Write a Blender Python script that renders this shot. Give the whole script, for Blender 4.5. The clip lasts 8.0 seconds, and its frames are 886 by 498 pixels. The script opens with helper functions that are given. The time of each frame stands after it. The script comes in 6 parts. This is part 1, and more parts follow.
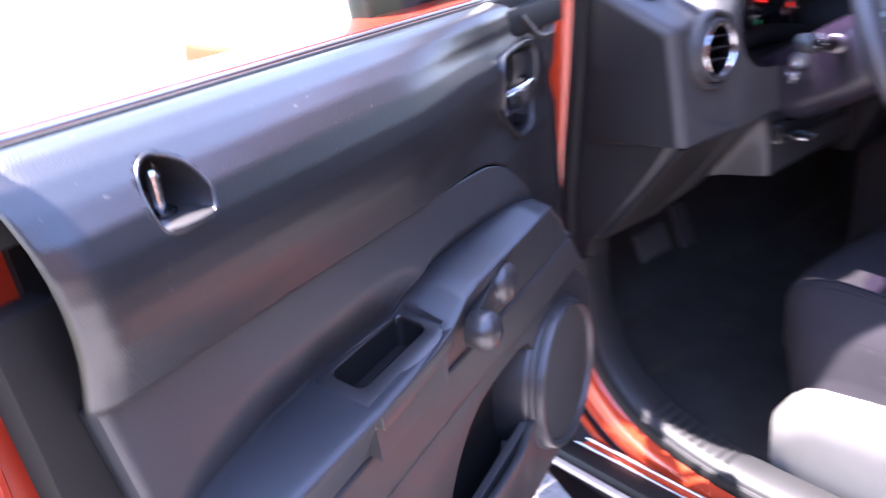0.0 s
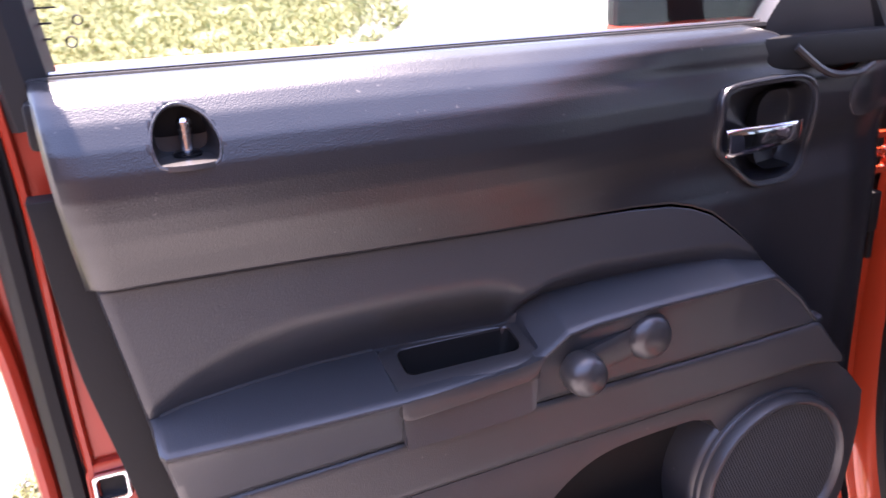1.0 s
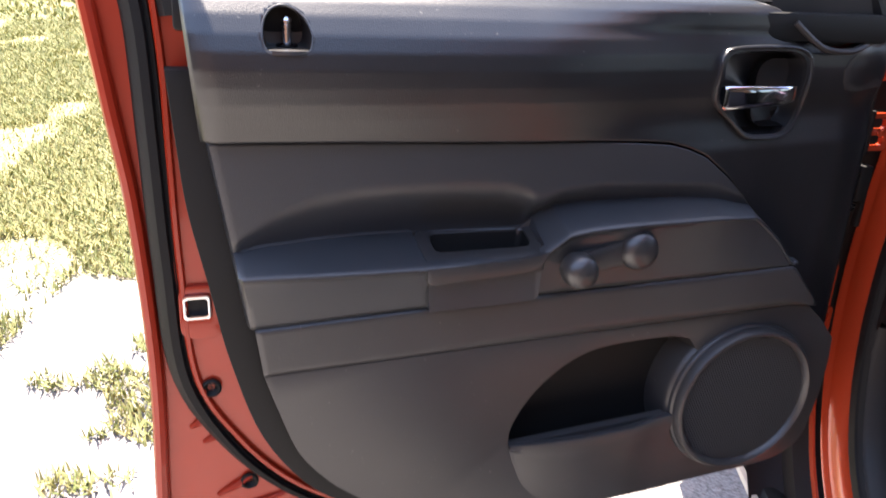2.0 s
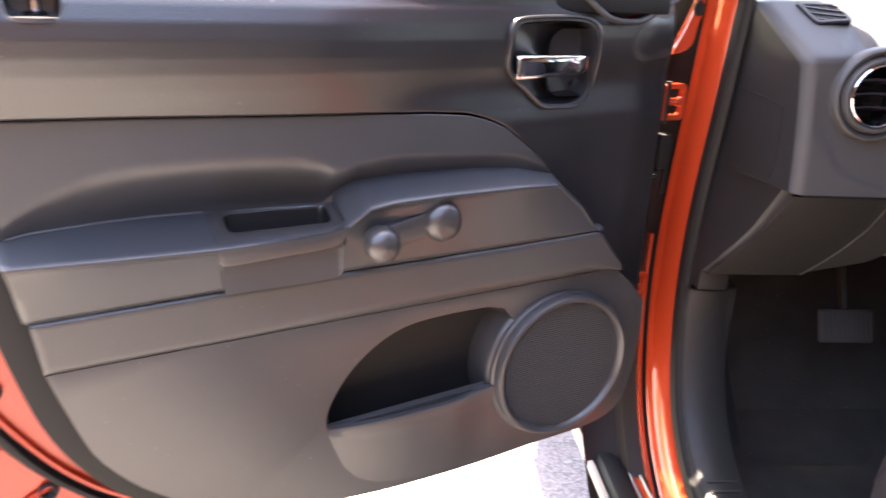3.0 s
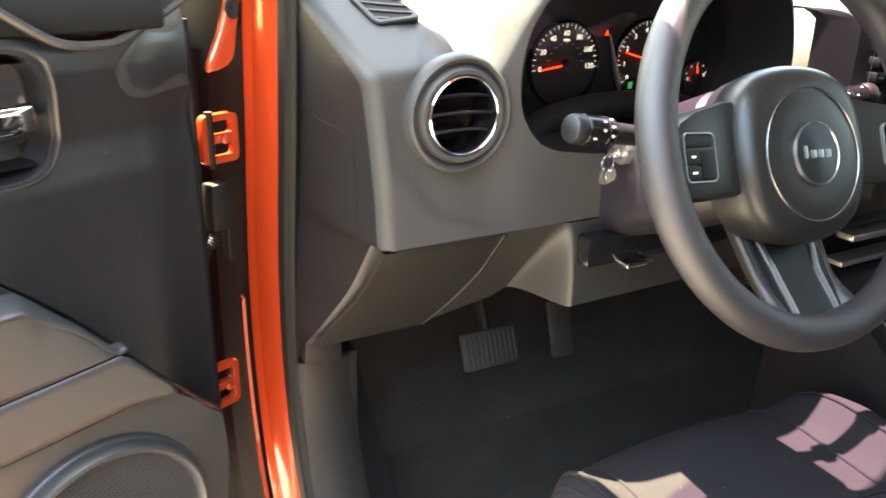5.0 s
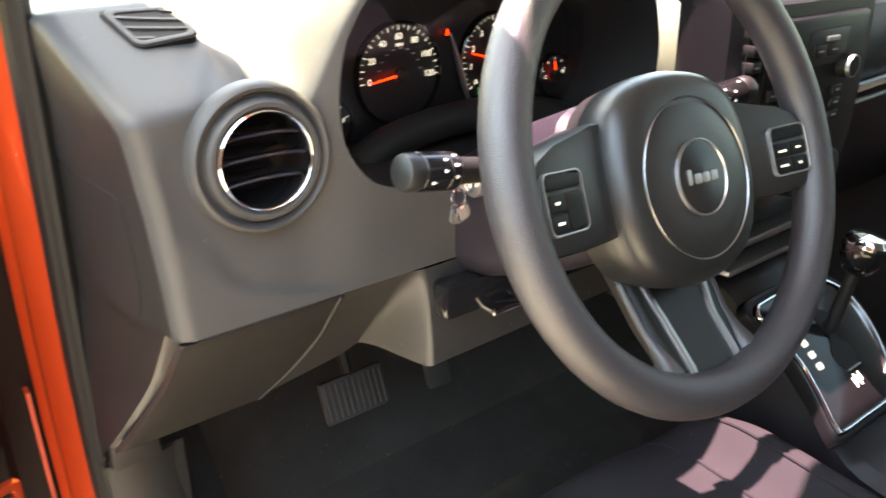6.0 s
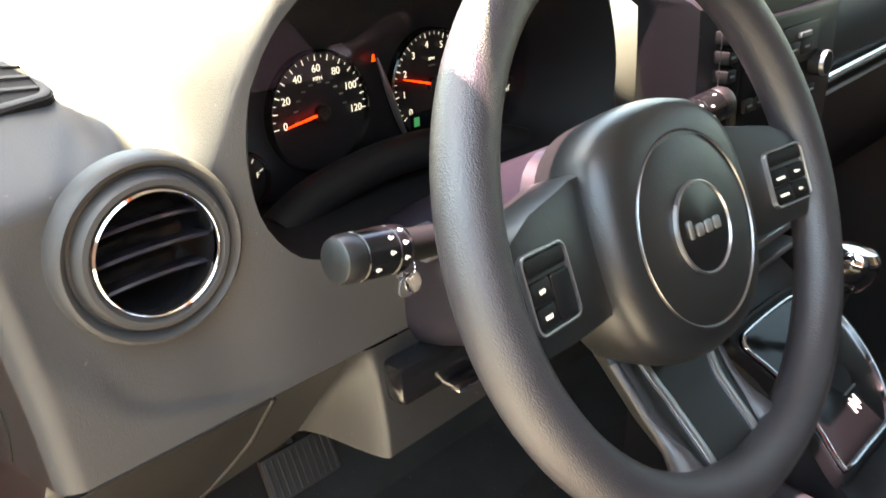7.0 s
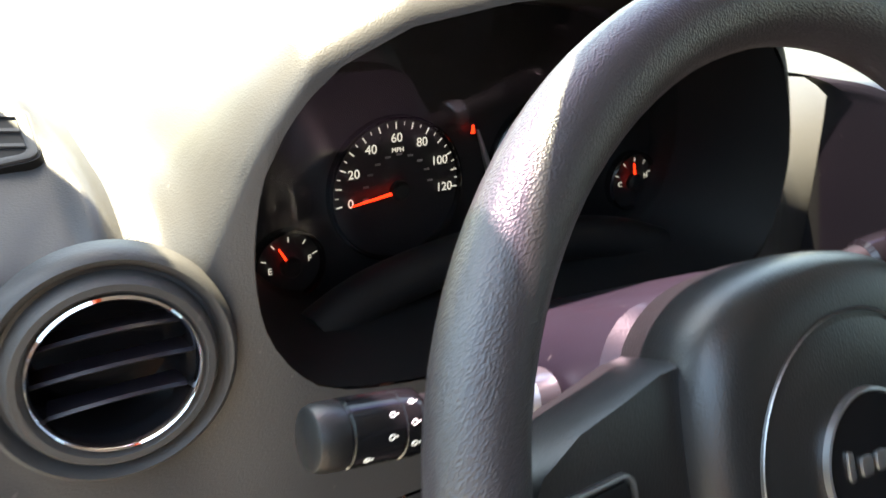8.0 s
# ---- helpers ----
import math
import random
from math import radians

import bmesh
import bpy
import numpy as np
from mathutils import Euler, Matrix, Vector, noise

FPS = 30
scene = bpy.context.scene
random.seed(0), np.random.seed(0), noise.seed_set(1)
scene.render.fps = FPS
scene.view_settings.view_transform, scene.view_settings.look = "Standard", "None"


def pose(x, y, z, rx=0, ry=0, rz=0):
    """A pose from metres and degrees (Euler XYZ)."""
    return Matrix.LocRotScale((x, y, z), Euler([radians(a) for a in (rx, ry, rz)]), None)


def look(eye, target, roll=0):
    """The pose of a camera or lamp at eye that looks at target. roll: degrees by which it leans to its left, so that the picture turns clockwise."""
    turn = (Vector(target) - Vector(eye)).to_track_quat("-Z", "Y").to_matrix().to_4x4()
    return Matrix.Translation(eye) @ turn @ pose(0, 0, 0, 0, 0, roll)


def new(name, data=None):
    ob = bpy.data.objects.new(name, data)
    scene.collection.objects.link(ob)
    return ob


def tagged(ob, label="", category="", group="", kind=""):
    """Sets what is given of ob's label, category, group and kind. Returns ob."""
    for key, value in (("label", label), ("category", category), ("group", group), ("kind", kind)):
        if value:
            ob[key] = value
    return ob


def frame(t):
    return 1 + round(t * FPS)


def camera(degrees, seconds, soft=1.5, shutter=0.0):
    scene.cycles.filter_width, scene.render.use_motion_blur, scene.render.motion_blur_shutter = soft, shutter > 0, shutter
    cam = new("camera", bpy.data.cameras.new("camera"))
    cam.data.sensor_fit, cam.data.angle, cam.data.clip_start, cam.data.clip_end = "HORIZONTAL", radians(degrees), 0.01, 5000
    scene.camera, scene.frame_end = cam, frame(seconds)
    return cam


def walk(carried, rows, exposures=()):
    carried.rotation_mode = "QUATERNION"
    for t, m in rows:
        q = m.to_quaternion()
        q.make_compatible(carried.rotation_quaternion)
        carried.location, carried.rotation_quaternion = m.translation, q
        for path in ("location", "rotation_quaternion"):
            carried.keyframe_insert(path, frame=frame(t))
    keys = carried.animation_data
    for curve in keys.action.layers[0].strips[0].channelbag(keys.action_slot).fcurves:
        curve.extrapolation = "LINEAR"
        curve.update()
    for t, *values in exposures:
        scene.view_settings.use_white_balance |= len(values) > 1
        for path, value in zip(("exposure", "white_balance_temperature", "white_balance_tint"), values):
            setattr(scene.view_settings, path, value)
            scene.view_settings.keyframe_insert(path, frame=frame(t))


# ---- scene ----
EXPOSURES = [
    (0, 3.62, 6000, 28),
    (0.5, 3.41, 6500, 32),
    (1, 3.13, 6800, 34),
    (2.5, 2.56, 7500, 10),
    (3, 3.92, 8000, 19),
    (3.5, 4.44, 8400, 12),
    (4, 4.64, 8700, 11),
    (5.5, 4.6, 9600, -2),
    (6, 4.6, 9800, 2),
    (6.5, 4.24, 9400, 2),
    (7, 4.52, 9600, 1),
    (7.5, 4.28, 9200, 1),
    (8, 3.76, 8300, 0),
]
cam = camera(58.9, 8.0, shutter=0.4)
PATH = [
    (0, (-1.647, -0.401, 1.302), (-0.512, 0.948, 0.356), -1.0),
    (0.2, (-1.551, -0.475, 1.292), (-0.782, 1.112, 0.348), -2.2),
    (0.5, (-1.451, -0.488, 1.289), (-1.064, 1.231, 0.343), -3.3),
    (0.8, (-1.396, -0.483, 1.3), (-1.22, 1.27, 0.353), -2.7),
    (1, (-1.347, -0.502, 1.299), (-1.319, 1.269, 0.37), -2.1),
    (1.2, (-1.339, -0.509, 1.299), (-1.379, 1.267, 0.379), -1.0),
    (2.3, (-1.291, -0.729, 1.289), (-1.394, 1.019, 0.323), 2.9),
    (2.5, (-1.256, -0.733, 1.269), (-1.323, 1.041, 0.349), 2.5),
    (3, (-1.233, -0.679, 1.269), (-1.043, 1.074, 0.325), 4.0),
    (3.5, (-1.201, -0.607, 1.266), (-0.727, 1.078, 0.299), 5.1),
    (4, (-1.136, -0.528, 1.277), (-0.412, 1.061, 0.301), 5.7),
    (4.2, (-1.116, -0.488, 1.28), (-0.312, 1.061, 0.304), 6.0),
    (5.3, (-0.949, -0.372, 1.253), (0.004, 1.106, 0.3), 6.2),
    (5.5, (-0.925, -0.34, 1.255), (0.081, 1.089, 0.282), 6.4),
    (6, (-0.862, -0.284, 1.251), (0.278, 1.034, 0.271), 5.5),
    (6.5, (-0.82, -0.228, 1.25), (0.438, 0.971, 0.261), 4.5),
    (7, (-0.785, -0.179, 1.243), (0.474, 1.026, 0.261), 3.2),
    (7.5, (-0.729, -0.137, 1.242), (0.41, 1.198, 0.282), 3.1),
    (8, (-0.653, -0.107, 1.24), (0.3, 1.372, 0.289), 4.7),
]
walk(cam, [(t, look(eye, target, roll)) for t, eye, target, roll in PATH], EXPOSURES)


# ---- light ----
world = bpy.data.worlds.new("sky")
scene.world = world
world.use_nodes = True
_n = world.node_tree.nodes
_sky = _n.new("ShaderNodeTexSky")
_sky.sky_type = "NISHITA"
_sky.sun_disc = False
SUN = Vector((-0.135, 0.38, 0.91)).normalized()
_sky.sun_elevation = math.asin(SUN.z)
_sky.sun_rotation = math.atan2(SUN.x, SUN.y)
_n["Background"].inputs["Strength"].default_value = 0.15
world.node_tree.links.new(_sky.outputs[0], _n["Background"].inputs["Color"])
sun = new("sun", bpy.data.lights.new("sun", "SUN"))
sun.data.energy, sun.data.angle, sun.data.color = 4.8, radians(0.6), (1.0, 0.95, 0.86)
sun.matrix_world = look(SUN * 20, (0, 0, 0))


# ---- materials ----
def mat(name, color, rough=0.5, metal=0.0, coat=0.0, grain=0.0, scale=900.0, vary=0.12, spec=0.5, emit=0.0, cells=False, dust=0.0):
    """A surface with two scales of variation: stains some centimetres wide and a fine grain."""
    m = bpy.data.materials.new(name)
    m.use_nodes = True
    nt = m.node_tree
    b = nt.nodes["Principled BSDF"]
    b.inputs["Roughness"].default_value = rough
    b.inputs["Metallic"].default_value = metal
    b.inputs["Specular IOR Level"].default_value = spec
    b.inputs["Coat Weight"].default_value = coat
    b.inputs["Coat Roughness"].default_value = 0.03
    if emit:
        b.inputs["Emission Color"].default_value = (*color, 1)
        b.inputs["Emission Strength"].default_value = emit
    tc = nt.nodes.new("ShaderNodeTexCoord")
    big = nt.nodes.new("ShaderNodeTexNoise")
    big.inputs["Scale"].default_value, big.inputs["Detail"].default_value = 14.0, 6.0
    nt.links.new(tc.outputs["Object"], big.inputs["Vector"])
    ramp = nt.nodes.new("ShaderNodeMixRGB")
    lo, hi = [c * (1 - vary) for c in color], [min(1, c * (1 + vary) + 0.02 * dust) for c in color]
    ramp.inputs[1].default_value, ramp.inputs[2].default_value = (*lo, 1), (*hi, 1)
    nt.links.new(big.outputs["Fac"], ramp.inputs[0])
    out = ramp.outputs[0]
    fine = nt.nodes.new("ShaderNodeTexVoronoi" if cells else "ShaderNodeTexNoise")
    fine.inputs["Scale"].default_value = scale
    nt.links.new(tc.outputs["Object"], fine.inputs["Vector"])
    if dust:
        # sparse pale specks of dust and lint
        sp = nt.nodes.new("ShaderNodeTexNoise")
        sp.inputs["Scale"].default_value, sp.inputs["Detail"].default_value = 160.0, 2.0
        nt.links.new(tc.outputs["Object"], sp.inputs["Vector"])
        cr = nt.nodes.new("ShaderNodeMapRange")
        cr.inputs["From Min"].default_value, cr.inputs["From Max"].default_value = 0.72, 0.8
        cr.inputs["To Max"].default_value = dust
        nt.links.new(sp.outputs["Fac"], cr.inputs["Value"])
        mx = nt.nodes.new("ShaderNodeMixRGB")
        mx.inputs[2].default_value = (0.3, 0.28, 0.25, 1)
        nt.links.new(cr.outputs[0], mx.inputs[0])
        nt.links.new(out, mx.inputs[1])
        out = mx.outputs[0]
    nt.links.new(out, b.inputs["Base Color"])
    rr = nt.nodes.new("ShaderNodeMapRange")
    rr.inputs["To Min"].default_value, rr.inputs["To Max"].default_value = max(0.0, rough - 0.03), min(1.0, rough + 0.03)
    nt.links.new(big.outputs["Fac"], rr.inputs["Value"])
    nt.links.new(rr.outputs[0], b.inputs["Roughness"])
    if grain:
        bump = nt.nodes.new("ShaderNodeBump")
        bump.inputs["Strength"].default_value, bump.inputs["Distance"].default_value = grain, 0.0006
        nt.links.new(fine.outputs[0], bump.inputs["Height"])
        nt.links.new(bump.outputs[0], b.inputs["Normal"])
    return m


def glass(name, tint, gloss=0.06):
    """A thin pane: clear, tinted, with a faint mirror."""
    m = bpy.data.materials.new(name)
    m.use_nodes = True
    nt = m.node_tree
    nt.nodes.remove(nt.nodes["Principled BSDF"])
    t, g, mix = nt.nodes.new("ShaderNodeBsdfTransparent"), nt.nodes.new("ShaderNodeBsdfGlossy"), nt.nodes.new("ShaderNodeMixShader")
    t.inputs[0].default_value = (*tint, 1)
    g.inputs["Roughness"].default_value = 0.02
    mix.inputs[0].default_value = gloss
    nt.links.new(t.outputs[0], mix.inputs[1])
    nt.links.new(g.outputs[0], mix.inputs[2])
    nt.links.new(mix.outputs[0], nt.nodes["Material Output"].inputs["Surface"])
    return m


# Darkened in colour so the upper trim reads as reflecting a dim cabin.
TRIM = mat("grained_black_plastic", (0.013, 0.013, 0.015), 0.30, grain=0.20, scale=850, dust=0.25, cells=True, spec=0.85)
TRIM_SOFT = mat("smooth_charcoal_plastic", (0.032, 0.030, 0.030), 0.33, grain=0.12, scale=900, dust=0.2, spec=0.8)
# TRIM's door plastic again, lighter in colour for the light low on the door.
TRIM_LOW = mat("lightened_lower_door_plastic", (0.038, 0.037, 0.038), 0.36, grain=0.20, scale=850, dust=0.25, cells=True, spec=0.7)
PAINT_IN = mat("burnt_orange_inner_paint", (0.40, 0.030, 0.010), 0.36, metal=0.1, coat=0.35, grain=0.04, scale=2500, vary=0.10)
ARM = mat("soft_touch_armrest_vinyl", (0.037, 0.039, 0.043), 0.34, grain=0.18, scale=850, cells=True, spec=0.65)
# Dash plastic darkened in colour, against the bounced light on its door end.
DARKCAP = mat("darkened_dash_plastic", (0.015, 0.0153, 0.0157), 0.46, grain=0.25, scale=700, cells=True, spec=0.35)
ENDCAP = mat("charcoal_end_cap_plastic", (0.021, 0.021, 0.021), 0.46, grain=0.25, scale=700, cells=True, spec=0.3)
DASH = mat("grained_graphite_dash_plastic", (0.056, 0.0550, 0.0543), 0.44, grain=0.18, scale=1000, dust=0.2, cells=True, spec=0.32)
# Darker copies of the dash plastic, carrying the lower dash's shade in their colour.
DASH_FLARE = mat("shaded_knee_panel_plastic", (0.027, 0.0265, 0.026), 0.40, grain=0.22, scale=700, dust=0.3, cells=True, spec=0.5)
DASH_LOW = mat("shaded_lower_dash_plastic", (0.016, 0.0155, 0.0150), 0.42, grain=0.22, scale=700, dust=0.3, cells=True, spec=0.6)
RIM = mat("grained_steering_rim_polyurethane", (0.031, 0.028, 0.032), 0.37, grain=0.44, scale=1100, cells=True, dust=0.1, spec=0.75)
HUB = mat("satin_black_airbag_plastic", (0.012, 0.0125, 0.013), 0.37, grain=0.15, scale=900, cells=True, spec=0.68)
LOWSPOKE = mat("satin_black_spoke_plastic", (0.010, 0.010, 0.010), 0.38, grain=0.1, scale=900, spec=0.35)
GLOSSY = mat("glossy_black_plastic", (0.008, 0.008, 0.009), 0.16, vary=0.3)
MATT = mat("matt_black_plastic", (0.009, 0.009, 0.009), 0.6, vary=0.3, spec=0.3)
DIAL = mat("black_dial_face", (0.006, 0.006, 0.007), 0.5, vary=0.2)
CHROME = mat("bright_chrome", (0.83, 0.83, 0.85), 0.07, metal=1.0, vary=0.03)
SATIN = mat("satin_silver_trim", (0.42, 0.42, 0.43), 0.32, metal=0.9, vary=0.08)
DULL_SATIN = mat("dull_satin_ring", (0.28, 0.28, 0.285), 0.34, metal=0.9, vary=0.1)
PAINT = mat("burnt_orange_metallic_paint", (0.49, 0.056, 0.0185), 0.24, metal=0.2, coat=1.0, grain=0.04, scale=2500, vary=0.06)
RUBBER = mat("black_rubber", (0.009, 0.009, 0.009), 0.6, grain=0.2, scale=400, vary=0.25, spec=0.3)
PEDAL = mat("worn_grey_pedal_rubber", (0.045, 0.044, 0.042), 0.55, grain=0.3, scale=300, vary=0.4, dust=0.5, spec=0.4)
# Slight violet in these two cloths stands in for tinted sunlight.
FABRIC = mat("charcoal_seat_cloth", (0.0175, 0.0158, 0.0192), 0.9, grain=0.9, scale=1100, vary=0.15, spec=0.2, dust=0.2)
FABRIC_RIB = mat("grey_ribbed_seat_cloth", (0.026, 0.0225, 0.029), 0.9, grain=0.8, scale=1200, vary=0.15, spec=0.2)
FABRIC_SIDE = mat("grey_seat_side_cloth", (0.046, 0.0435, 0.042), 0.9, grain=0.8, scale=1100, vary=0.15, spec=0.2, dust=0.2)
SHIELD = mat("light_grey_seat_shield_plastic", (0.20, 0.195, 0.18), 0.5, grain=0.2, scale=600)
CARPET = mat("black_carpet", (0.042, 0.039, 0.035), 0.95, grain=1.0, scale=700, vary=0.35, spec=0.1, dust=0.5)
# Console plastic, its colour darkened for the shade it stands in.
CONSOLE = mat("shade_darkened_console_plastic", (0.009, 0.0085, 0.010), 0.42, grain=0.2, scale=800, dust=0.1, spec=0.25)
# Pale colour stands in for sun on the black cladding's edge.
SUNLIT_EDGE = mat("painted_sunlit_edge", (0.42, 0.37, 0.30), 0.7, grain=0.3, scale=300, vary=0.2)
# Violet cast of the windscreen light is put into the shroud's colour.
SHROUD = mat("smooth_column_shroud_plastic", (0.017, 0.0140, 0.0205), 0.36, grain=0.1, scale=900, spec=0.45, dust=0.12)
# Body paint inside the hinge cavity, its shade put into the colour.
CAVITY_SHADE = mat("shade_darkened_cavity_paint", (0.008, 0.0042, 0.004), 0.55, grain=0.2, scale=300, vary=0.3, spec=0.3)
HEADLINER = mat("grey_headliner_cloth", (0.30, 0.29, 0.28), 0.95, grain=0.4, scale=900)
MESHM = mat("speaker_mesh_plastic", (0.018, 0.0175, 0.0175), 0.5, vary=0.1)
# Plain print given a faint glow of its own.
WHITE = mat("glowing_white_print", (0.80, 0.80, 0.80), 0.6, vary=0.03, emit=0.07)
DIMPRINT = mat("dim_grey_print", (0.22, 0.22, 0.23), 0.6, vary=0.05)
REDLIT = mat("lit_red_needle", (0.95, 0.025, 0.012), 0.5, vary=0.05, emit=0.45)
GREENLIT = mat("lit_green_display", (0.03, 0.22, 0.10), 0.5, vary=0.05, emit=0.06)
PANEL = mat("dark_satin_panel_plastic", (0.007, 0.007, 0.008), 0.42, grain=0.1, scale=800, vary=0.2, spec=0.15)
WINDOW = glass("tinted_door_glass", (0.86, 0.90, 0.88), 0.05)
SHIELDGLASS = glass("clear_windshield_glass", (0.76, 0.75, 0.74), 0.04)
BANDGLASS = glass("violet_shade_band_glass", (0.45, 0.34, 0.52), 0.04)
DARKGLASS = glass("cabin_dimming_side_glass", (0.22, 0.23, 0.22), 0.05)


# ---- mesh helpers ----
def part(name, me, material, parent=None, label="", smooth=True):
    """Links a bmesh or a (verts, faces) pair as one mesh object under a thing or a part."""
    data = bpy.data.meshes.new(name)
    if isinstance(me, tuple):
        data.from_pydata([tuple(v) for v in me[0]], [], me[1])
    else:
        me.to_mesh(data)
        me.free()
    data.materials.append(material)
    if smooth:
        for p in data.polygons:
            p.use_smooth = True
        data.set_sharp_from_angle(angle=radians(38))
    ob = new(name, data)
    if parent is not None:
        ob.parent = parent
    if label:
        ob["label"] = label
    return ob


def thing(name, m, label, category, group="", kind=""):
    ob = new(name)
    ob.matrix_world = m
    ob.empty_display_size = 0.05
    return tagged(ob, label, category, group, kind)


def smooth_line(pts, n, closed=False):
    """n points, evenly spaced along a smooth curve through pts (any dimension)."""
    pts = np.array(pts, float)
    k = len(pts)
    out = []
    for i in range(k if closed else k - 1):
        if closed:
            a, b, c, d = pts[(i - 1) % k], pts[i], pts[(i + 1) % k], pts[(i + 2) % k]
        else:
            a, b, c, d = pts[max(i - 1, 0)], pts[i], pts[i + 1], pts[min(i + 2, k - 1)]
        for t in np.linspace(0, 1, 16, endpoint=False):
            out.append(0.5 * (2 * b + (c - a) * t + (2 * a - 5 * b + 4 * c - d) * t * t + (3 * b - a - 3 * c + d) * t**3))
    out.append(pts[0] if closed else pts[-1])
    return even(out, n, closed)


def even(pts, n, closed=False):
    """n points evenly spaced along the straight line through pts."""
    pts = np.array(pts, float)
    if closed and np.linalg.norm(pts[0] - pts[-1]) > 1e-9:
        pts = np.vstack([pts, pts[:1]])
    s = np.r_[0, np.cumsum(np.linalg.norm(np.diff(pts, axis=0), axis=1))]
    at = np.linspace(0, s[-1], n + 1)[:-1] if closed else np.linspace(0, s[-1], n)
    return np.stack([np.interp(at, s, c) for c in pts.T], 1)


def grid_mesh(rows, close_u=False, close_v=False, cap=False):
    """A mesh from rows of points."""
    nv, nu = len(rows), len(rows[0])
    verts = [tuple(p) for r in rows for p in r]
    faces = []
    for j in range(nv if close_v else nv - 1):
        for i in range(nu if close_u else nu - 1):
            a, b = j * nu + i, j * nu + (i + 1) % nu
            c, d = ((j + 1) % nv) * nu + (i + 1) % nu, ((j + 1) % nv) * nu + i
            faces.append((a, b, c, d))
    if cap:
        faces.append(tuple(reversed(range(nu))))
        faces.append(tuple(range((nv - 1) * nu, nv * nu)))
    return verts, faces


def tube(pts, radius, sides=10, closed=False, flat=1.0, up=(0, 0, 1)):
    """A round bar along a line; radius may be a list. flat squeezes it across its side axis."""
    pts = np.array(pts, float)
    k = len(pts)
    rad = radius if hasattr(radius, "__len__") else [radius] * k
    rows = []
    for i in range(k):
        d = (pts[(i + 1) % k] - pts[i - 1]) if closed else pts[min(i + 1, k - 1)] - pts[max(i - 1, 0)]
        d = d / max(np.linalg.norm(d), 1e-9)
        a = np.cross(d, np.array(up, float))
        if np.linalg.norm(a) < 1e-4:
            a = np.cross(d, (1.0, 0.0, 0.0))
        a /= np.linalg.norm(a)
        b = np.cross(a, d)
        rows.append([pts[i] + rad[i] * (math.cos(w) * a * flat + math.sin(w) * b) for w in np.linspace(0, 2 * math.pi, sides, endpoint=False)])
    return grid_mesh(rows, close_u=True, close_v=closed, cap=not closed)


def plate(outline, depth, axes, bevel=0.0, holes=(), back=True):
    """A slab from a flat outline of (a, b) pairs. axes(a, b, c) gives the place, c running from 0 (front) to -depth (back). Holes go through it."""
    bm = bmesh.new()
    loops = []
    for line in (outline, *holes):
        vs = [bm.verts.new(axes(a, b, 0)) for a, b in line]
        loops.append([bm.edges.new((vs[i], vs[(i + 1) % len(vs)])) for i in range(len(vs))])
    ref = Vector(axes(0, 0, 1)) - Vector(axes(0, 0, 0))
    bmesh.ops.triangle_fill(bm, use_beauty=True, use_dissolve=False, edges=[e for l in loops for e in l])
    for f in bm.faces:
        f.normal_update()
        if f.normal.dot(ref) < 0:
            f.normal_flip()
    if depth:
        shift = Vector(axes(0, 0, -depth)) - Vector(axes(0, 0, 0))
        front = list(bm.faces)
        ex = bmesh.ops.extrude_face_region(bm, geom=front, use_keep_orig=True)
        moved = [g for g in ex["geom"] if isinstance(g, bmesh.types.BMVert)]
        for v in moved:
            v.co += shift
        for g in ex["geom"]:
            if isinstance(g, bmesh.types.BMFace):
                g.normal_flip()
        if not back:
            bmesh.ops.delete(bm, geom=[g for g in ex["geom"] if isinstance(g, bmesh.types.BMFace)], context="FACES_ONLY")
        bmesh.ops.recalc_face_normals(bm, faces=bm.faces)
        if bevel:
            rims = [e for e in bm.edges if len(e.link_faces) == 2 and e.calc_face_angle(0) > 1.0 and all(v not in moved for v in e.verts)]
            bmesh.ops.bevel(bm, geom=rims, offset=bevel, segments=2, affect="EDGES", profile=0.6)
    return bm


def rounded(w, h, r, n=5, cx=0.0, cy=0.0):
    """The outline of a rectangle with round corners."""
    out = []
    for sx, sy, a0 in ((1, 1, 0), (-1, 1, 90), (-1, -1, 180), (1, -1, 270)):
        for k in range(n):
            a = radians(a0 + 90 * k / (n - 1))
            out.append((cx + sx * (w / 2 - r) + r * math.cos(a), cy + sy * (h / 2 - r) + r * math.sin(a)))
    return out


def circle(r, n=32, cx=0.0, cy=0.0):
    return [(cx + r * math.cos(2 * math.pi * k / n), cy + r * math.sin(2 * math.pi * k / n)) for k in range(n)]


def lathe(profile, n=40, axes=None):
    """A turned body. profile: (radius, height) pairs; axes(a, b, c) places it, the axis along c."""
    rows = [[axes(r * math.cos(2 * math.pi * k / n), r * math.sin(2 * math.pi * k / n), h) for k in range(n)] for r, h in profile]
    return grid_mesh(rows, close_u=True)


def block(x0, x1, y0, y1, z0, z1, bevel=0.003, segments=2):
    bm = bmesh.new()
    bmesh.ops.create_cube(bm, size=1.0)
    for v in bm.verts:
        v.co = Vector(((x0 + x1) / 2 + v.co.x * (x1 - x0), (y0 + y1) / 2 + v.co.y * (y1 - y0), (z0 + z1) / 2 + v.co.z * (z1 - z0)))
    if bevel:
        bmesh.ops.bevel(bm, geom=list(bm.edges), offset=bevel, segments=segments, affect="EDGES", profile=0.5)
    return bm


def inside(p, poly):
    hit = False
    for (ax, ay), (bx, by) in zip(poly, poly[1:] + poly[:1]):
        if (ay > p[1]) != (by > p[1]) and p[0] < (bx - ax) * (p[1] - ay) / (by - ay) + ax:
            hit = not hit
    return hit


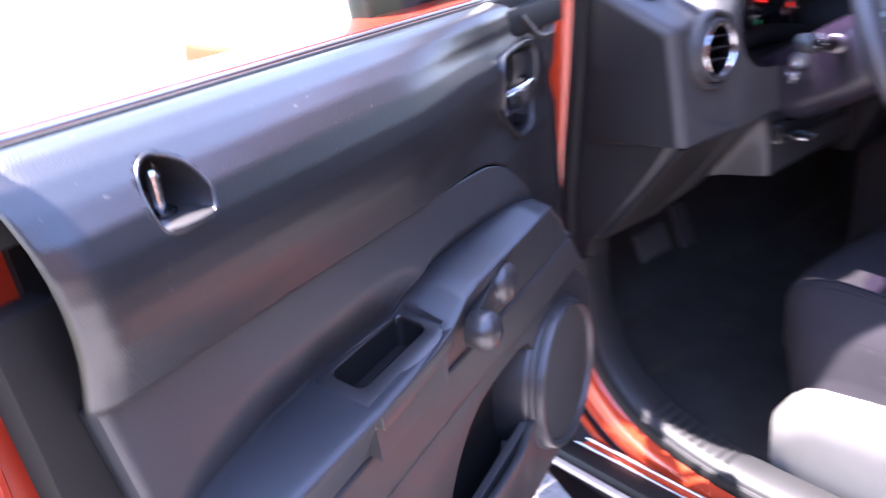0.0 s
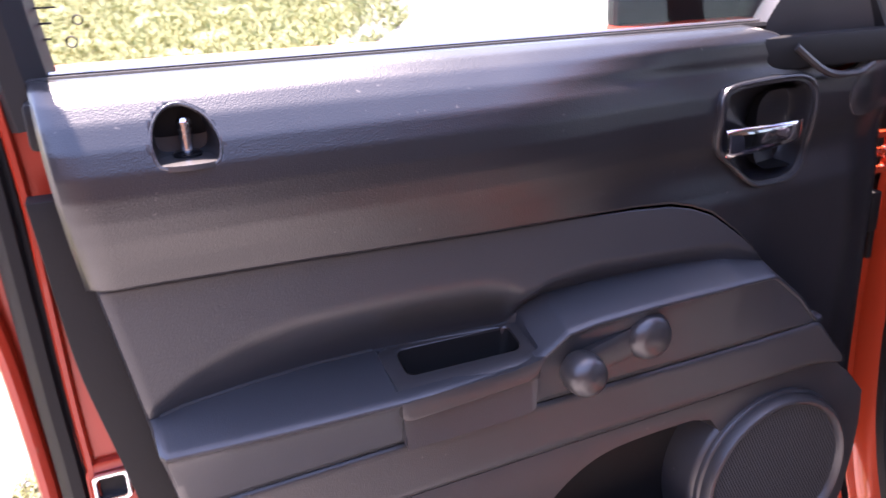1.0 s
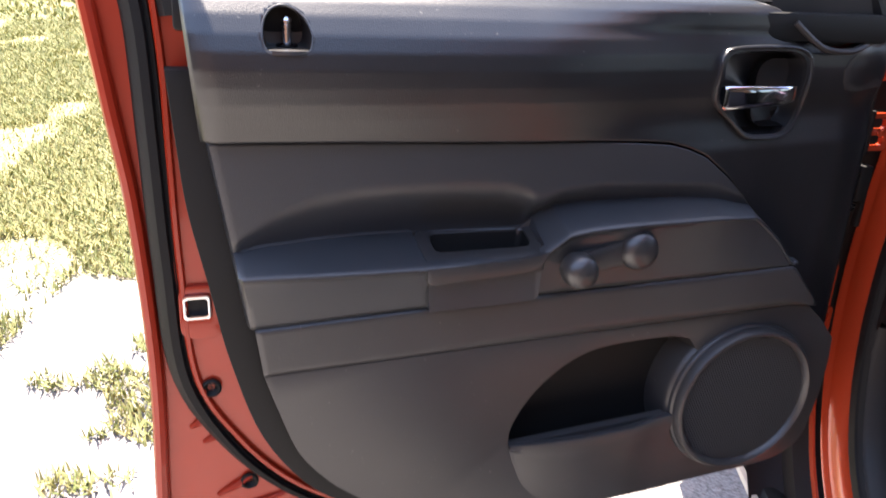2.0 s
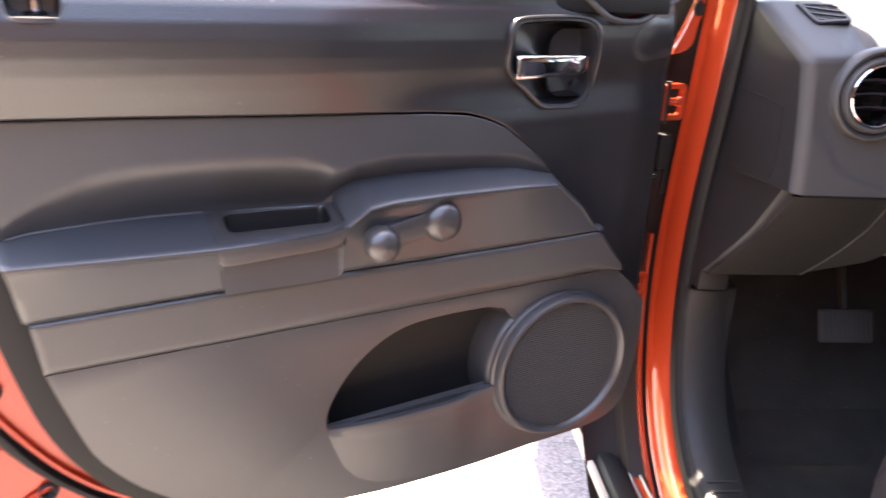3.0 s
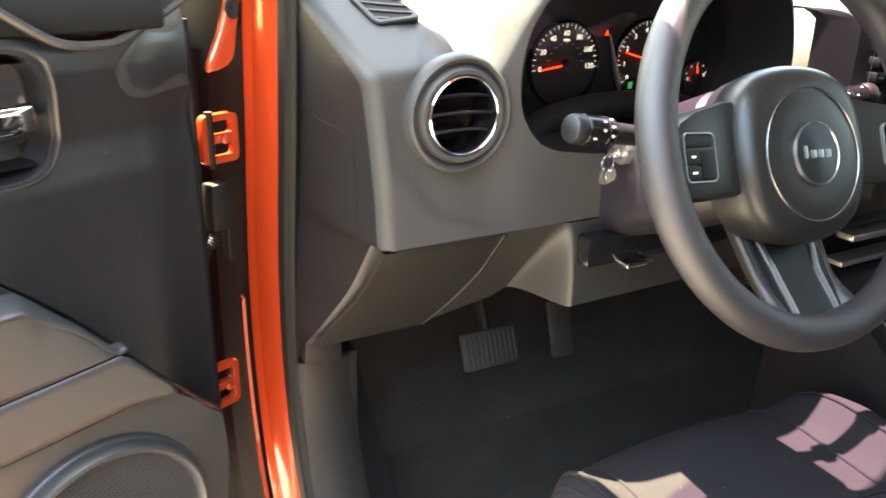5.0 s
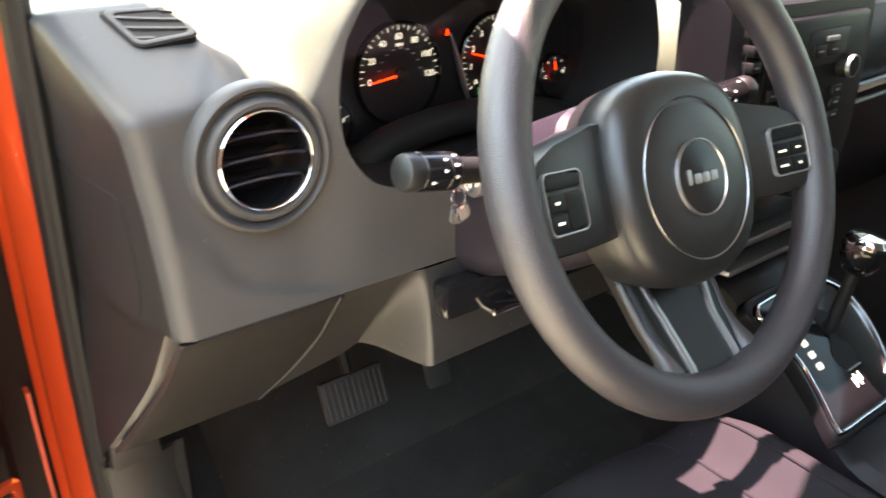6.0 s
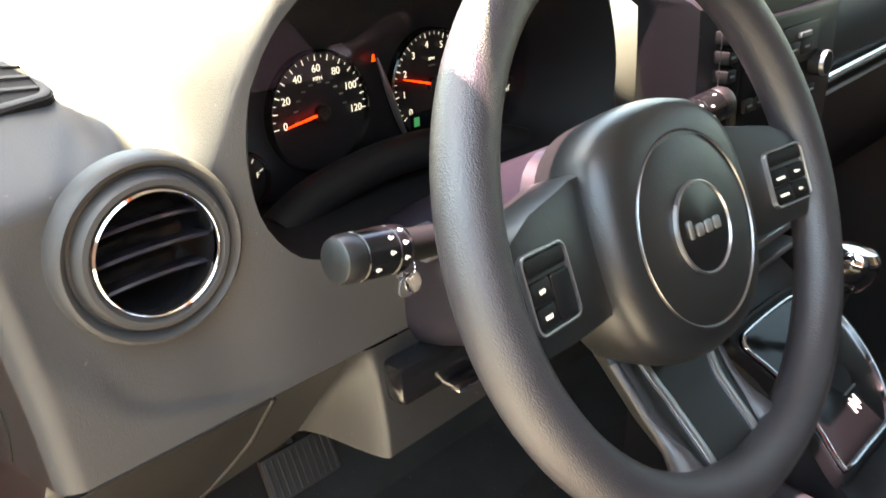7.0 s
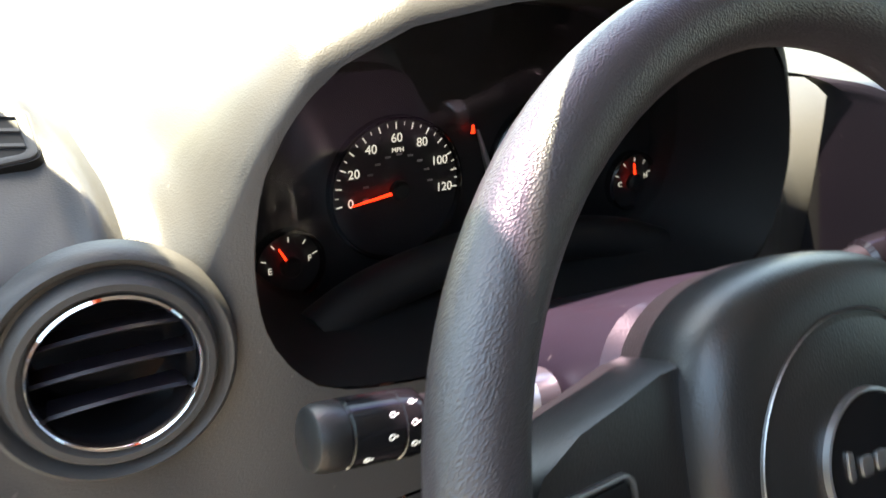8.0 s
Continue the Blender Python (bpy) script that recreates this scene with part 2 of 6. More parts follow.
def nearest(p, poly):
    best, where = 1e9, p
    for (ax, ay), (bx, by) in zip(poly, poly[1:] + poly[:1]):
        dx, dy = bx - ax, by - ay
        k = min(1, max(0, ((p[0] - ax) * dx + (p[1] - ay) * dy) / (dx * dx + dy * dy + 1e-12)))
        q = (ax + k * dx, ay + k * dy)
        d = (q[0] - p[0]) ** 2 + (q[1] - p[1]) ** 2
        if d < best:
            best, where = d, q
    return where


def sheet(f, us, vs, holes=()):
    """A surface f(u, v) over a grid, with openings of the given (u, v) outlines."""
    nu = len(us)
    cut = {}
    for h in holes:
        lo = [min(p[i] for p in h) for i in (0, 1)]
        hi = [max(p[i] for p in h) for i in (0, 1)]
        for j, v in enumerate(vs):
            for i, u in enumerate(us):
                if lo[0] <= u <= hi[0] and lo[1] <= v <= hi[1] and inside((u, v), list(h)):
                    cut[(i, j)] = h
    faces, uv = [], {(i, j): (u, v) for j, v in enumerate(vs) for i, u in enumerate(us)}
    for j in range(len(vs) - 1):
        for i in range(nu - 1):
            q = [(i, j), (i + 1, j), (i + 1, j + 1), (i, j + 1)]
            gone = [c for c in q if c in cut]
            if len(gone) == 4:
                continue
            if gone:
                for c in gone:
                    uv[c] = nearest((us[c[0]], vs[c[1]]), list(cut[c]))
            faces.append(tuple(c[1] * nu + c[0] for c in q))
    verts = [f(*uv[(i, j)]) for j in range(len(vs)) for i in range(nu)]
    used = sorted({k for q in faces for k in q})
    back = {k: n for n, k in enumerate(used)}
    return [verts[k] for k in used], [tuple(back[k] for k in q) for q in faces]


def step(a, b, x):
    t = min(1.0, max(0.0, (x - a) / (b - a)))
    return t * t * (3 - 2 * t)


def lettering(name, text, size, m, material, parent, depth=0.0004):
    """Printed characters as a thin mesh, centred at the pose m under parent."""
    cu = bpy.data.curves.new(name, "FONT")
    cu.body, cu.size, cu.align_x, cu.align_y, cu.extrude = text, size, "CENTER", "CENTER", depth / 2
    tmp = bpy.data.objects.new(name, cu)
    scene.collection.objects.link(tmp)
    bpy.context.view_layer.update()
    me = bpy.data.meshes.new_from_object(tmp.evaluated_get(bpy.context.evaluated_depsgraph_get()))
    bpy.data.objects.remove(tmp)
    me.materials.clear()
    me.materials.append(material)
    ob = new(name, me)
    ob.parent, ob.matrix_local = parent, m
    return ob


# the car's own frame: it stands nose-down by a few degrees against the ground
HUBPOINT = Vector((-0.37, 0.0, 1.03))
CAR = Matrix.Translation(HUBPOINT) @ pose(0, 0, 0, -8.0) @ Matrix.Translation(-HUBPOINT)


# ---- ground ----
def build_ground():
    xs = np.r_[-60, -30, -15, np.linspace(-9, 5, 57), 15, 30, 60]
    ys = np.r_[-40, -20, np.linspace(-6, 14, 81), 22, 35, 60, 90]
    ob = part("ground", grid_mesh([[(x, y, 0.006 * noise.noise((x * 1.3, y * 1.3, 0)) - 0.004) for x in xs] for y in ys]), GROUND, None)
    tagged(ob, "sunlit pale concrete driveway with worn gritty edges", "ground", kind="structure")


def ground_material():
    """Pale concrete, gritty and stained, fading to sandy earth under the grass."""
    m = bpy.data.materials.new("pale_concrete_and_sand")
    m.use_nodes = True
    nt = m.node_tree
    b = nt.nodes["Principled BSDF"]
    b.inputs["Roughness"].default_value = 0.9
    tc = nt.nodes.new("ShaderNodeTexCoord")
    big, fine = nt.nodes.new("ShaderNodeTexNoise"), nt.nodes.new("ShaderNodeTexVoronoi")
    big.inputs["Scale"].default_value, big.inputs["Detail"].default_value = 1.7, 8
    fine.inputs["Scale"].default_value = 130
    for t in (big, fine):
        nt.links.new(tc.outputs["Object"], t.inputs["Vector"])
    r = nt.nodes.new("ShaderNodeValToRGB")
    r.color_ramp.elements[0].position, r.color_ramp.elements[0].color = 0.3, (0.17, 0.145, 0.128, 1)
    r.color_ramp.elements[1].position, r.color_ramp.elements[1].color = 0.7, (0.265, 0.232, 0.208, 1)
    nt.links.new(big.outputs["Fac"], r.inputs[0])
    g = nt.nodes.new("ShaderNodeMixRGB")
    g.blend_type = "MULTIPLY"
    g.inputs[0].default_value = 0.75
    nt.links.new(r.outputs[0], g.inputs[1])
    grit = nt.nodes.new("ShaderNodeTexNoise")
    grit.inputs["Scale"].default_value, grit.inputs["Detail"].default_value = 95, 3
    nt.links.new(tc.outputs["Object"], grit.inputs["Vector"])
    dark = nt.nodes.new("ShaderNodeValToRGB")
    dark.color_ramp.elements[0].position, dark.color_ramp.elements[0].color = 0.34, (0.42, 0.41, 0.40, 1)
    dark.color_ramp.elements[1].position, dark.color_ramp.elements[1].color = 0.56, (0.9, 0.88, 0.86, 1)
    nt.links.new(grit.outputs["Fac"], dark.inputs[0])
    nt.links.new(dark.outputs[0], g.inputs[2])
    hs = nt.nodes.new("ShaderNodeHueSaturation")
    hs.inputs["Saturation"].default_value, hs.inputs["Value"].default_value = 0.35, 1.15
    nt.links.new(g.outputs[0], hs.inputs["Color"])
    # earth and thatch below the lawn, by its place
    sep, edge = nt.nodes.new("ShaderNodeSeparateXYZ"), nt.nodes.new("ShaderNodeMapRange")
    nt.links.new(tc.outputs["Object"], sep.inputs[0])
    wob = nt.nodes.new("ShaderNodeMath")
    wob.operation = "MULTIPLY_ADD"
    wob.inputs[1].default_value = 0.9
    nt.links.new(big.outputs["Fac"], wob.inputs[0])
    slope, shift = nt.nodes.new("ShaderNodeMapRange"), nt.nodes.new("ShaderNodeMath")
    for k, v in (("From Min", 4.8), ("From Max", 11.0), ("To Min", 0.0), ("To Max", 1.0)):
        slope.inputs[k].default_value = v
    shift.operation = "SUBTRACT"
    nt.links.new(sep.outputs["Y"], slope.inputs["Value"])
    nt.links.new(sep.outputs["X"], shift.inputs[0])
    nt.links.new(slope.outputs[0], shift.inputs[1])
    nt.links.new(shift.outputs[0], wob.inputs[2])
    edge.inputs["From Min"].default_value, edge.inputs["From Max"].default_value = -1.62, -1.78
    nt.links.new(wob.outputs[0], edge.inputs["Value"])
    near = nt.nodes.new("ShaderNodeMapRange")
    near.inputs["From Min"].default_value, near.inputs["From Max"].default_value = 1.1, 1.6
    nt.links.new(sep.outputs["Y"], near.inputs["Value"])
    both = nt.nodes.new("ShaderNodeMath")
    both.operation = "MULTIPLY"
    nt.links.new(edge.outputs[0], both.inputs[0])
    nt.links.new(near.outputs[0], both.inputs[1])
    lawn = nt.nodes.new("ShaderNodeMixRGB")
    lawn.inputs[2].default_value = (0.22, 0.20, 0.09, 1)
    nt.links.new(both.outputs[0], lawn.inputs[0])
    nt.links.new(hs.outputs[0], lawn.inputs[1])
    nt.links.new(lawn.outputs[0], b.inputs["Base Color"])
    bump = nt.nodes.new("ShaderNodeBump")
    bump.inputs["Strength"].default_value, bump.inputs["Distance"].default_value = 0.6, 0.004
    nt.links.new(fine.outputs["Distance"], bump.inputs["Height"])
    nt.links.new(bump.outputs[0], b.inputs["Normal"])
    return m


GROUND = ground_material()
build_ground()


def build_backdrop():
    """Plain unseen walls behind the camera, added to shape reflections and bounced light."""
    m = mat("red_brown_backdrop_wall", (0.075, 0.040, 0.028), 0.85, grain=0.4, scale=60, vary=0.3, spec=0.2)
    for name, x0, x1, y0, y1 in (("backdrop", -8.0, 7.0, -5.4, -5.2), ("backdrop_side", -7.2, -7.0, -5.2, -1.0)):
        ob = part(name, block(x0, x1, y0, y1, 0.0, 4.2, 0.01), m, None, smooth=False)
        tagged(ob, "plain red-brown wall out of view, added to shape the light", "wall", kind="structure")


build_backdrop()


def on_grass(x, y):
    """Where the lawn grows: beyond the ragged edge of the drive, and in tufts along it."""
    edge = float(np.interp(y, [1.6, 4.8, 6.0, 8.8, 10.5, 13.5], [-2.15, -1.78, -1.58, -1.33, -0.4, 1.7])) + 0.22 * noise.noise((x * 0.9, y * 0.9, 3.0))
    if y < 1.35 and x > -2.6:
        return noise.noise((x * 2.1, y * 2.1, 8.0)) + 0.9 * noise.noise((x * 9.0, y * 9.0, 2.0)) > 0.30 and x < -1.9
    return x < edge


def build_grass():
    rng = random.Random(5)
    verts, faces = [], []
    count = 0
    while count < 230000:
        r = rng.random()
        if r < 0.62:
            x, y = rng.uniform(-4.6, -1.6), rng.uniform(-0.6, 4.5)
        else:
            x, y = rng.uniform(-7.5, 2.0), rng.uniform(3.0, 13.5)
        if not on_grass(x, y):
            continue
        if noise.noise((x * 3.1, y * 3.1, 1.0)) < -0.28 and rng.random() < 0.85:
            continue
        count += 1
        far = y > 4.5
        h = rng.uniform(0.012, 0.036) * (1.9 if far else 1.0)
        w = rng.uniform(0.002, 0.0045) * (2.8 if far else 1.0)
        a, lean = rng.uniform(0, 6.283), rng.uniform(0.2, 1.3)
        dx, dy = math.cos(a), math.sin(a)
        k = len(verts)
        tx, ty = x + dx * h * lean, y + dy * h * lean
        verts += [(x - dy * w, y + dx * w, 0.0), (x + dy * w, y - dx * w, 0.0), ((x + tx) / 2 + dy * w * 0.7, (y + ty) / 2 - dx * w * 0.7, h * 0.6), (tx, ty, h)]
        faces += [(k, k + 1, k + 2), (k, k + 2, k + 3)]
    m = mat("dry_green_grass", (0.19, 0.21, 0.05), 0.7, vary=0.55)
    nt = m.node_tree
    geo, ramp = nt.nodes.new("ShaderNodeNewGeometry"), nt.nodes.new("ShaderNodeValToRGB")
    ramp.color_ramp.elements[0].color, ramp.color_ramp.elements[1].color = (0.10, 0.13, 0.035, 1), (0.36, 0.33, 0.15, 1)
    nt.links.new(geo.outputs["Random Per Island"], ramp.inputs[0])
    nt.links.new(ramp.outputs[0], nt.nodes["Principled BSDF"].inputs["Base Color"])
    ob = part("grass", (verts, faces), m, None, smooth=False)
    tagged(ob, "patchy sunlit lawn of short dry green grass beside the drive", "grass", kind="stuff")


build_grass()


# ---- car body ----
# the door opening's edge, down the hinge post and back along the sill: (y, z)
OPENING = [(0.338, 1.25), (0.346, 1.18), (0.357, 1.10), (0.370, 1.0), (0.386, 0.9), (0.397, 0.8), (0.395, 0.7), (0.376, 0.6), (0.333, 0.51), (0.255, 0.445), (0.14, 0.41), (0.0, 0.40), (-0.3, 0.40), (-0.72, 0.40)]


def along_opening(section, n=70, x_shift=None):
    """Sweeps a section of (x, out) pairs along the opening's edge; out runs away from the opening."""
    line = smooth_line(OPENING, n)
    rows = []
    for i in range(n):
        d = line[min(i + 1, n - 1)] - line[max(i - 1, 0)]
        d /= np.linalg.norm(d)
        out = np.array([-d[1], d[0]])
        if out[0] < 0 and out[1] > 0:
            out = -out
        rows.append([(x, line[i][0] + out[0] * o, line[i][1] + out[1] * o) for x, o in section])
    return grid_mesh(rows)


def build_body():
    body = thing("car_body", CAR, "burnt orange metallic car body around the open front doorway", "car body", kind="structure")
    bead = [(-0.738, -0.008), (-0.741, -0.001), (-0.747, 0.003), (-0.754, 0.009), (-0.760, 0.018), (-0.7635, 0.027), (-0.7650, 0.033), (-0.7635, 0.0355), (-0.7655, 0.038), (-0.770, 0.041), (-0.772, 0.0445), (-0.770, 0.048), (-0.760, 0.050)]
    part("hinge_post", along_opening(bead), PAINT, body, "glossy burnt orange hinge post and sill")
    part("hinge_cavity", along_opening([(-0.760, 0.050), (-0.758, 0.056), (-0.764, 0.064), (-0.780, 0.072), (-0.80, 0.085), (-0.806, 0.115), (-0.83, 0.125), (-0.862, 0.122)]), CAVITY_SHADE, body, "hinge cavity in body colour, darkened for its shade")
    # front wing, bonnet and the cowl's side
    wing = []
    for y in np.linspace(0.345, 1.5, 36):
        arch = max(0.0, 1 - ((y - 1.25) / 0.36) ** 2)
        low = 0.37 + 0.33 * math.sqrt(arch) + 0.15 * step(0.60, 0.46, y)
        wing.append([(-0.884 - 0.02 * math.sqrt(arch) * (1 - t) ** 0.5, y, low + (1.06 - low) * t) for t in np.linspace(0, 1, 14)] + [(-0.877, y, 1.078), (-0.862, y, 1.088)])
    part("front_wing", grid_mesh(wing), PAINT, body, "burnt orange front wing")
    part("bonnet_edge", grid_mesh([[(-0.862, y, 1.088), (-0.84, y, 1.100), (-0.74, y, 1.11), (-0.4, y, 1.12), (0.0, y, 1.125)] for y in np.linspace(0.86, 1.5, 10)]), PAINT, body, "burnt orange bonnet edge")
    # below the post: sill panel, bright strips, black cladding with its sunlit-painted edge
    bend = smooth_line(OPENING, 70)
    edge = []
    for i in range(70):
        d = bend[min(i + 1, 69)] - bend[max(i - 1, 0)]
        d /= np.linalg.norm(d)
        out = np.array([-d[1], d[0]])
        if out[0] < 0 and out[1] > 0:
            out = -out
        p = bend[i] + out * 0.058
        if p[1] < 0.80:
            edge.append((p[0], max(p[1], 0.372)))
    part("sill_panel", plate(edge + [(-0.76, 0.352), (0.62, 0.352), (0.62, 0.80)], 0.004, lambda a, b, c: (-0.779 - c, a, b)), PAINT, body, "orange sill panel below the hinge post")
    ys = np.linspace(0.60, -0.76, 40)
    part("sill_ledge", grid_mesh([[(-0.780, y, 0.392), (-0.786, y, 0.399), (-0.795, y, 0.398), (-0.800, y, 0.390)] for y in ys]), PAINT, body, "narrow orange sill ledge")
    for x, z in ((-0.785, 0.402), (-0.799, 0.397)):
        part("sill_strip", tube([(x, y, z) for y in ys], 0.0024, 6), SATIN, body, "thin pale metal strip along the sill")
    part("rocker_cladding", grid_mesh([[(-0.800, y, 0.388), (-0.806, y, 0.399), (-0.820, y, 0.402), (-0.836, y, 0.398), (-0.843, y, 0.388), (-0.843, y, 0.37), (-0.80, y, 0.30), (-0.74, y, 0.22)] for y in ys]), MATT, body, "matt black plastic rocker cladding below the sill")
    part("cladding_edge", grid_mesh([[(-0.843, y, 0.384), (-0.848, y, 0.391), (-0.856, y, 0.390), (-0.859, y, 0.384)] for y in np.linspace(0.50, -0.76, 36)]), SUNLIT_EDGE, body, "cladding edge painted pale for the sun on it")
    foot = smooth_line([(-0.7735, 1.245), (-0.774, 1.138), (-0.779, 1.107), (-0.784, 1.078), (-0.796, 1.067), (-0.812, 1.064), (-0.806, 1.080), (-0.795, 1.107), (-0.789, 1.138), (-0.790, 1.245)], 40, True)
    post = part("pillar_foot", plate([tuple(p) for p in foot], 0.016, lambda a, b, c: (a, 0.396 - c, b), 0.003), PAINT, body, "orange pillar foot above the hinges")
    part("plug", lathe([(0.010, 0.0), (0.0105, 0.003), (0.008, 0.0045), (0.0001, 0.0035)], 20, lambda a, b, c: (-0.783 + a * 0.75, 0.3965 - c, 1.127 + b)), RUBBER, post, "round rubber plug")
    part("weatherstrip", along_opening([(-0.726, -0.004), (-0.728, -0.010), (-0.734, -0.014), (-0.740, -0.012), (-0.744, -0.006), (-0.744, 0.002)]), RUBBER, body, "black rubber door weatherstrip")
    part("weatherstrip_lip", along_opening([(-0.738, -0.011), (-0.745, -0.010), (-0.7485, -0.003), (-0.748, 0.004)]), RUBBER, body, "thin black sealing lip")
    return body


build_body()


def build_shell():
    """The rest of the cabin, closed round the camera: roof and pillars shaped for their shadows, far side, rear."""
    roof = thing("roof", CAR, "car roof with a pale grey headliner", "roof", kind="structure")
    def header(x):
        """The roof's unseen front edge, bowed to set where its shadow falls."""
        return 0.095 * (1 - min(1.0, abs(x) / 0.62) ** 6)

    rows = [[(x, y + (header(x) if y > 0.1 else 0), 1.63 + 0.045 * (1 - (x / 0.62) ** 2) - 0.05 * max(0, (abs(x) - 0.5) / 0.12) + dz) for x in np.linspace(-0.62, 0.62, 15)] for y, dz in ((-1.9, -0.06), (-1.0, 0.0), (-0.4, 0.0), (0.102, -0.02), (0.12, -0.045))]
    part("headliner", grid_mesh(rows), HEADLINER, roof)
    part("roof_skin", grid_mesh([[(p[0] * 1.02, p[1], p[2] + 0.035) for p in r] for r in rows]), PAINT, roof)
    # Pillar and rail sections are set by where shade falls on seat and dash.
    for s in (-1, 1):
        rows = []
        for z, x, y0, y1, off, half in ((1.08, 0.750, 0.44, 0.69, 0.03, 0.055), (1.17, 0.748, 0.375, 0.60, 0.03, 0.055), (1.27, 0.738, 0.30, 0.52, 0.03, 0.055), (1.38, 0.735, 0.245, 0.44, -0.0125, 0.0375), (1.49, 0.715, 0.195, 0.35, -0.024, 0.046), (1.60, 0.690, 0.15, 0.27, -0.035, 0.045)):
            rows.append([(s * (x + off + half * math.cos(a)), (y0 + y1) / 2 + (y1 - y0) / 2 * math.sin(a), z) for a in np.linspace(0, 2 * math.pi, 14, endpoint=False)])
        part("windscreen_pillar", grid_mesh(rows, close_u=True, cap=True), MATT, roof, "dark windscreen pillar, shaped to shade the dash and seat")
        part("roof_rail", tube([(s * 0.640, y, 1.605) for y in np.linspace(-1.9, 0.19, 8)], 0.050, 10), PAINT, roof)
        part("centre_pillar", tube([(s * 0.62, -0.78, 1.60), (s * 0.70, -0.76, 1.1), (s * 0.72, -0.75, 0.40)], [0.05, 0.06, 0.07], 8), MATT, roof)
    edge_z = lambda x: 1.585 + 0.045 * (1 - (x / 0.62) ** 2) - 0.05 * max(0, (abs(x) - 0.5) / 0.12)
    pane = lambda ts: grid_mesh([[(x * (0.62 + 0.11 * t), 0.12 + 0.61 * t - 0.04 * t * x * x + header(x * 0.62) * (1 - t), edge_z(x * 0.62) * (1 - t) + 1.105 * t) for x in np.linspace(-1, 1, 17)] for t in ts])
    wind = part("windscreen", pane(np.linspace(0.17, 1, 5)), SHIELDGLASS, roof, "clear windscreen")
    part("shade_band", pane([0, 0.08, 0.17]), BANDGLASS, wind, "violet shade band along the top of the windscreen")
    wall = part("wall_right", block(0.70, 0.76, -1.9, 0.72, 0.33, 1.12, 0.01), TRIM_SOFT, None)
    wall.matrix_world = CAR
    tagged(wall, "dark trimmed far side of the cabin", "car side", kind="structure")
    # Dark tint added to this pane to cut light from the far side.
    pane = part("window_2", grid_mesh([[(0.72 - 0.10 * t, y, 1.12 + 0.48 * t) for y in np.linspace(-1.9, 0.62 - 0.45 * t, 8)] for t in np.linspace(0, 1, 5)]), DARKGLASS, None, "")
    pane.matrix_world = CAR
    tagged(pane, "far door window, tint added to dim the cabin", "window", kind="structure")
    # Unseen rear walls run windowless up to the roof to dim the cabin.
    wall = part("wall_left_rear", block(-0.78, -0.70, -1.9, -0.76, 0.33, 1.60, 0.01), TRIM_SOFT, None)
    wall.matrix_world = CAR
    tagged(wall, "unseen rear side of the cabin, closed to the roof to dim it", "car side", kind="structure")
    wall = part("wall_rear", block(-0.72, 0.72, -1.96, -1.9, 0.33, 1.62, 0.01), TRIM_SOFT, None)
    wall.matrix_world = CAR
    tagged(wall, "unseen rear of the cabin, closed to the roof to dim it", "car rear", kind="structure")
    wall = part("bulkhead", grid_mesh([[(x, y, z) for x in np.linspace(-0.74, 0.74, 7)] for y, z in ((0.45, 0.335), (0.60, 0.36), (0.70, 0.50), (0.76, 0.75), (0.80, 1.06), (0.80, 1.1149))]), CARPET, None)
    wall.matrix_world = CAR
    tagged(wall, "black carpeted footwell bulkhead in deep shade", "bulkhead", kind="structure")
    floor = part("floor", grid_mesh([[(x, y, 0.335 + 0.012 * noise.noise((x * 6, y * 6, 0)) + 0.03 * max(0, (abs(x) - 0.6) / 0.1)) for x in np.linspace(-0.72, 0.72, 60)] for y in np.linspace(-1.9, 0.5, 80)]), CARPET, None)
    floor.matrix_world = CAR
    tagged(floor, "black carpeted cabin floor", "floor", kind="structure")


build_shell()


# ---- the open front door: local x runs from the hinges to the latch, y into the cabin, z up ----
DOOR = CAR @ pose(-0.829, 0.269, 0.005, 0, 0, 201.7)


def thicken(ob, t):
    md = ob.modifiers.new("thickness", "SOLIDIFY")
    md.thickness, md.offset = t, 0.0
    return ob


G1U = [0.0, 0.03, 0.05, 0.09, 0.124, 0.16, 0.199, 0.235, 0.271, 0.295, 0.32, 0.36, 0.424, 0.552, 0.669, 0.81]
G1Z = [0.712, 0.742, 0.766, 0.813, 0.854, 0.895, 0.934, 0.967, 0.993, 1.003, 1.009, 1.012, 1.0145, 1.017, 1.020, 1.022]


def groove1(u):
    return float(np.interp(u, G1U, G1Z))


def groove2(u):
    return 0.857 - 0.0423 * (u - 0.131)


def groove3(u):
    return 0.798 - 0.0338 * (u - 0.082)


def upper_v(u, z):
    """How far the upper trim swells into the cabin."""
    v = float(np.interp(z, [0.7, 0.99, 1.01, 1.03, 1.045, 1.06, 1.075, 1.09, 1.105, 1.12, 1.135, 1.147, 1.156, 1.162], [0.004, 0.0, 0.004, 0.012, 0.0185, 0.0240, 0.0270, 0.0280, 0.0265, 0.0220, 0.0135, 0.0030, -0.0090, -0.0240]))
    v -= 0.024 * step(0.50, 0.285, u) * step(0.99, 1.05, z) * step(1.165, 1.12, z)
    return v - 0.03 * step(0.785, 0.835, u) ** 2 - 0.028 * step(0.30, 0.06, u) - 0.016 * step(0.07, 0.0, u)


def belt_z(u):
    return float(np.interp(u, [0.01, 0.03, 0.058, 0.079, 0.095, 0.115, 0.14, 0.17, 0.195, 0.23, 0.84], [1.140, 1.132, 1.121, 1.113, 1.110, 1.1115, 1.117, 1.137, 1.153, 1.161, 1.161]))


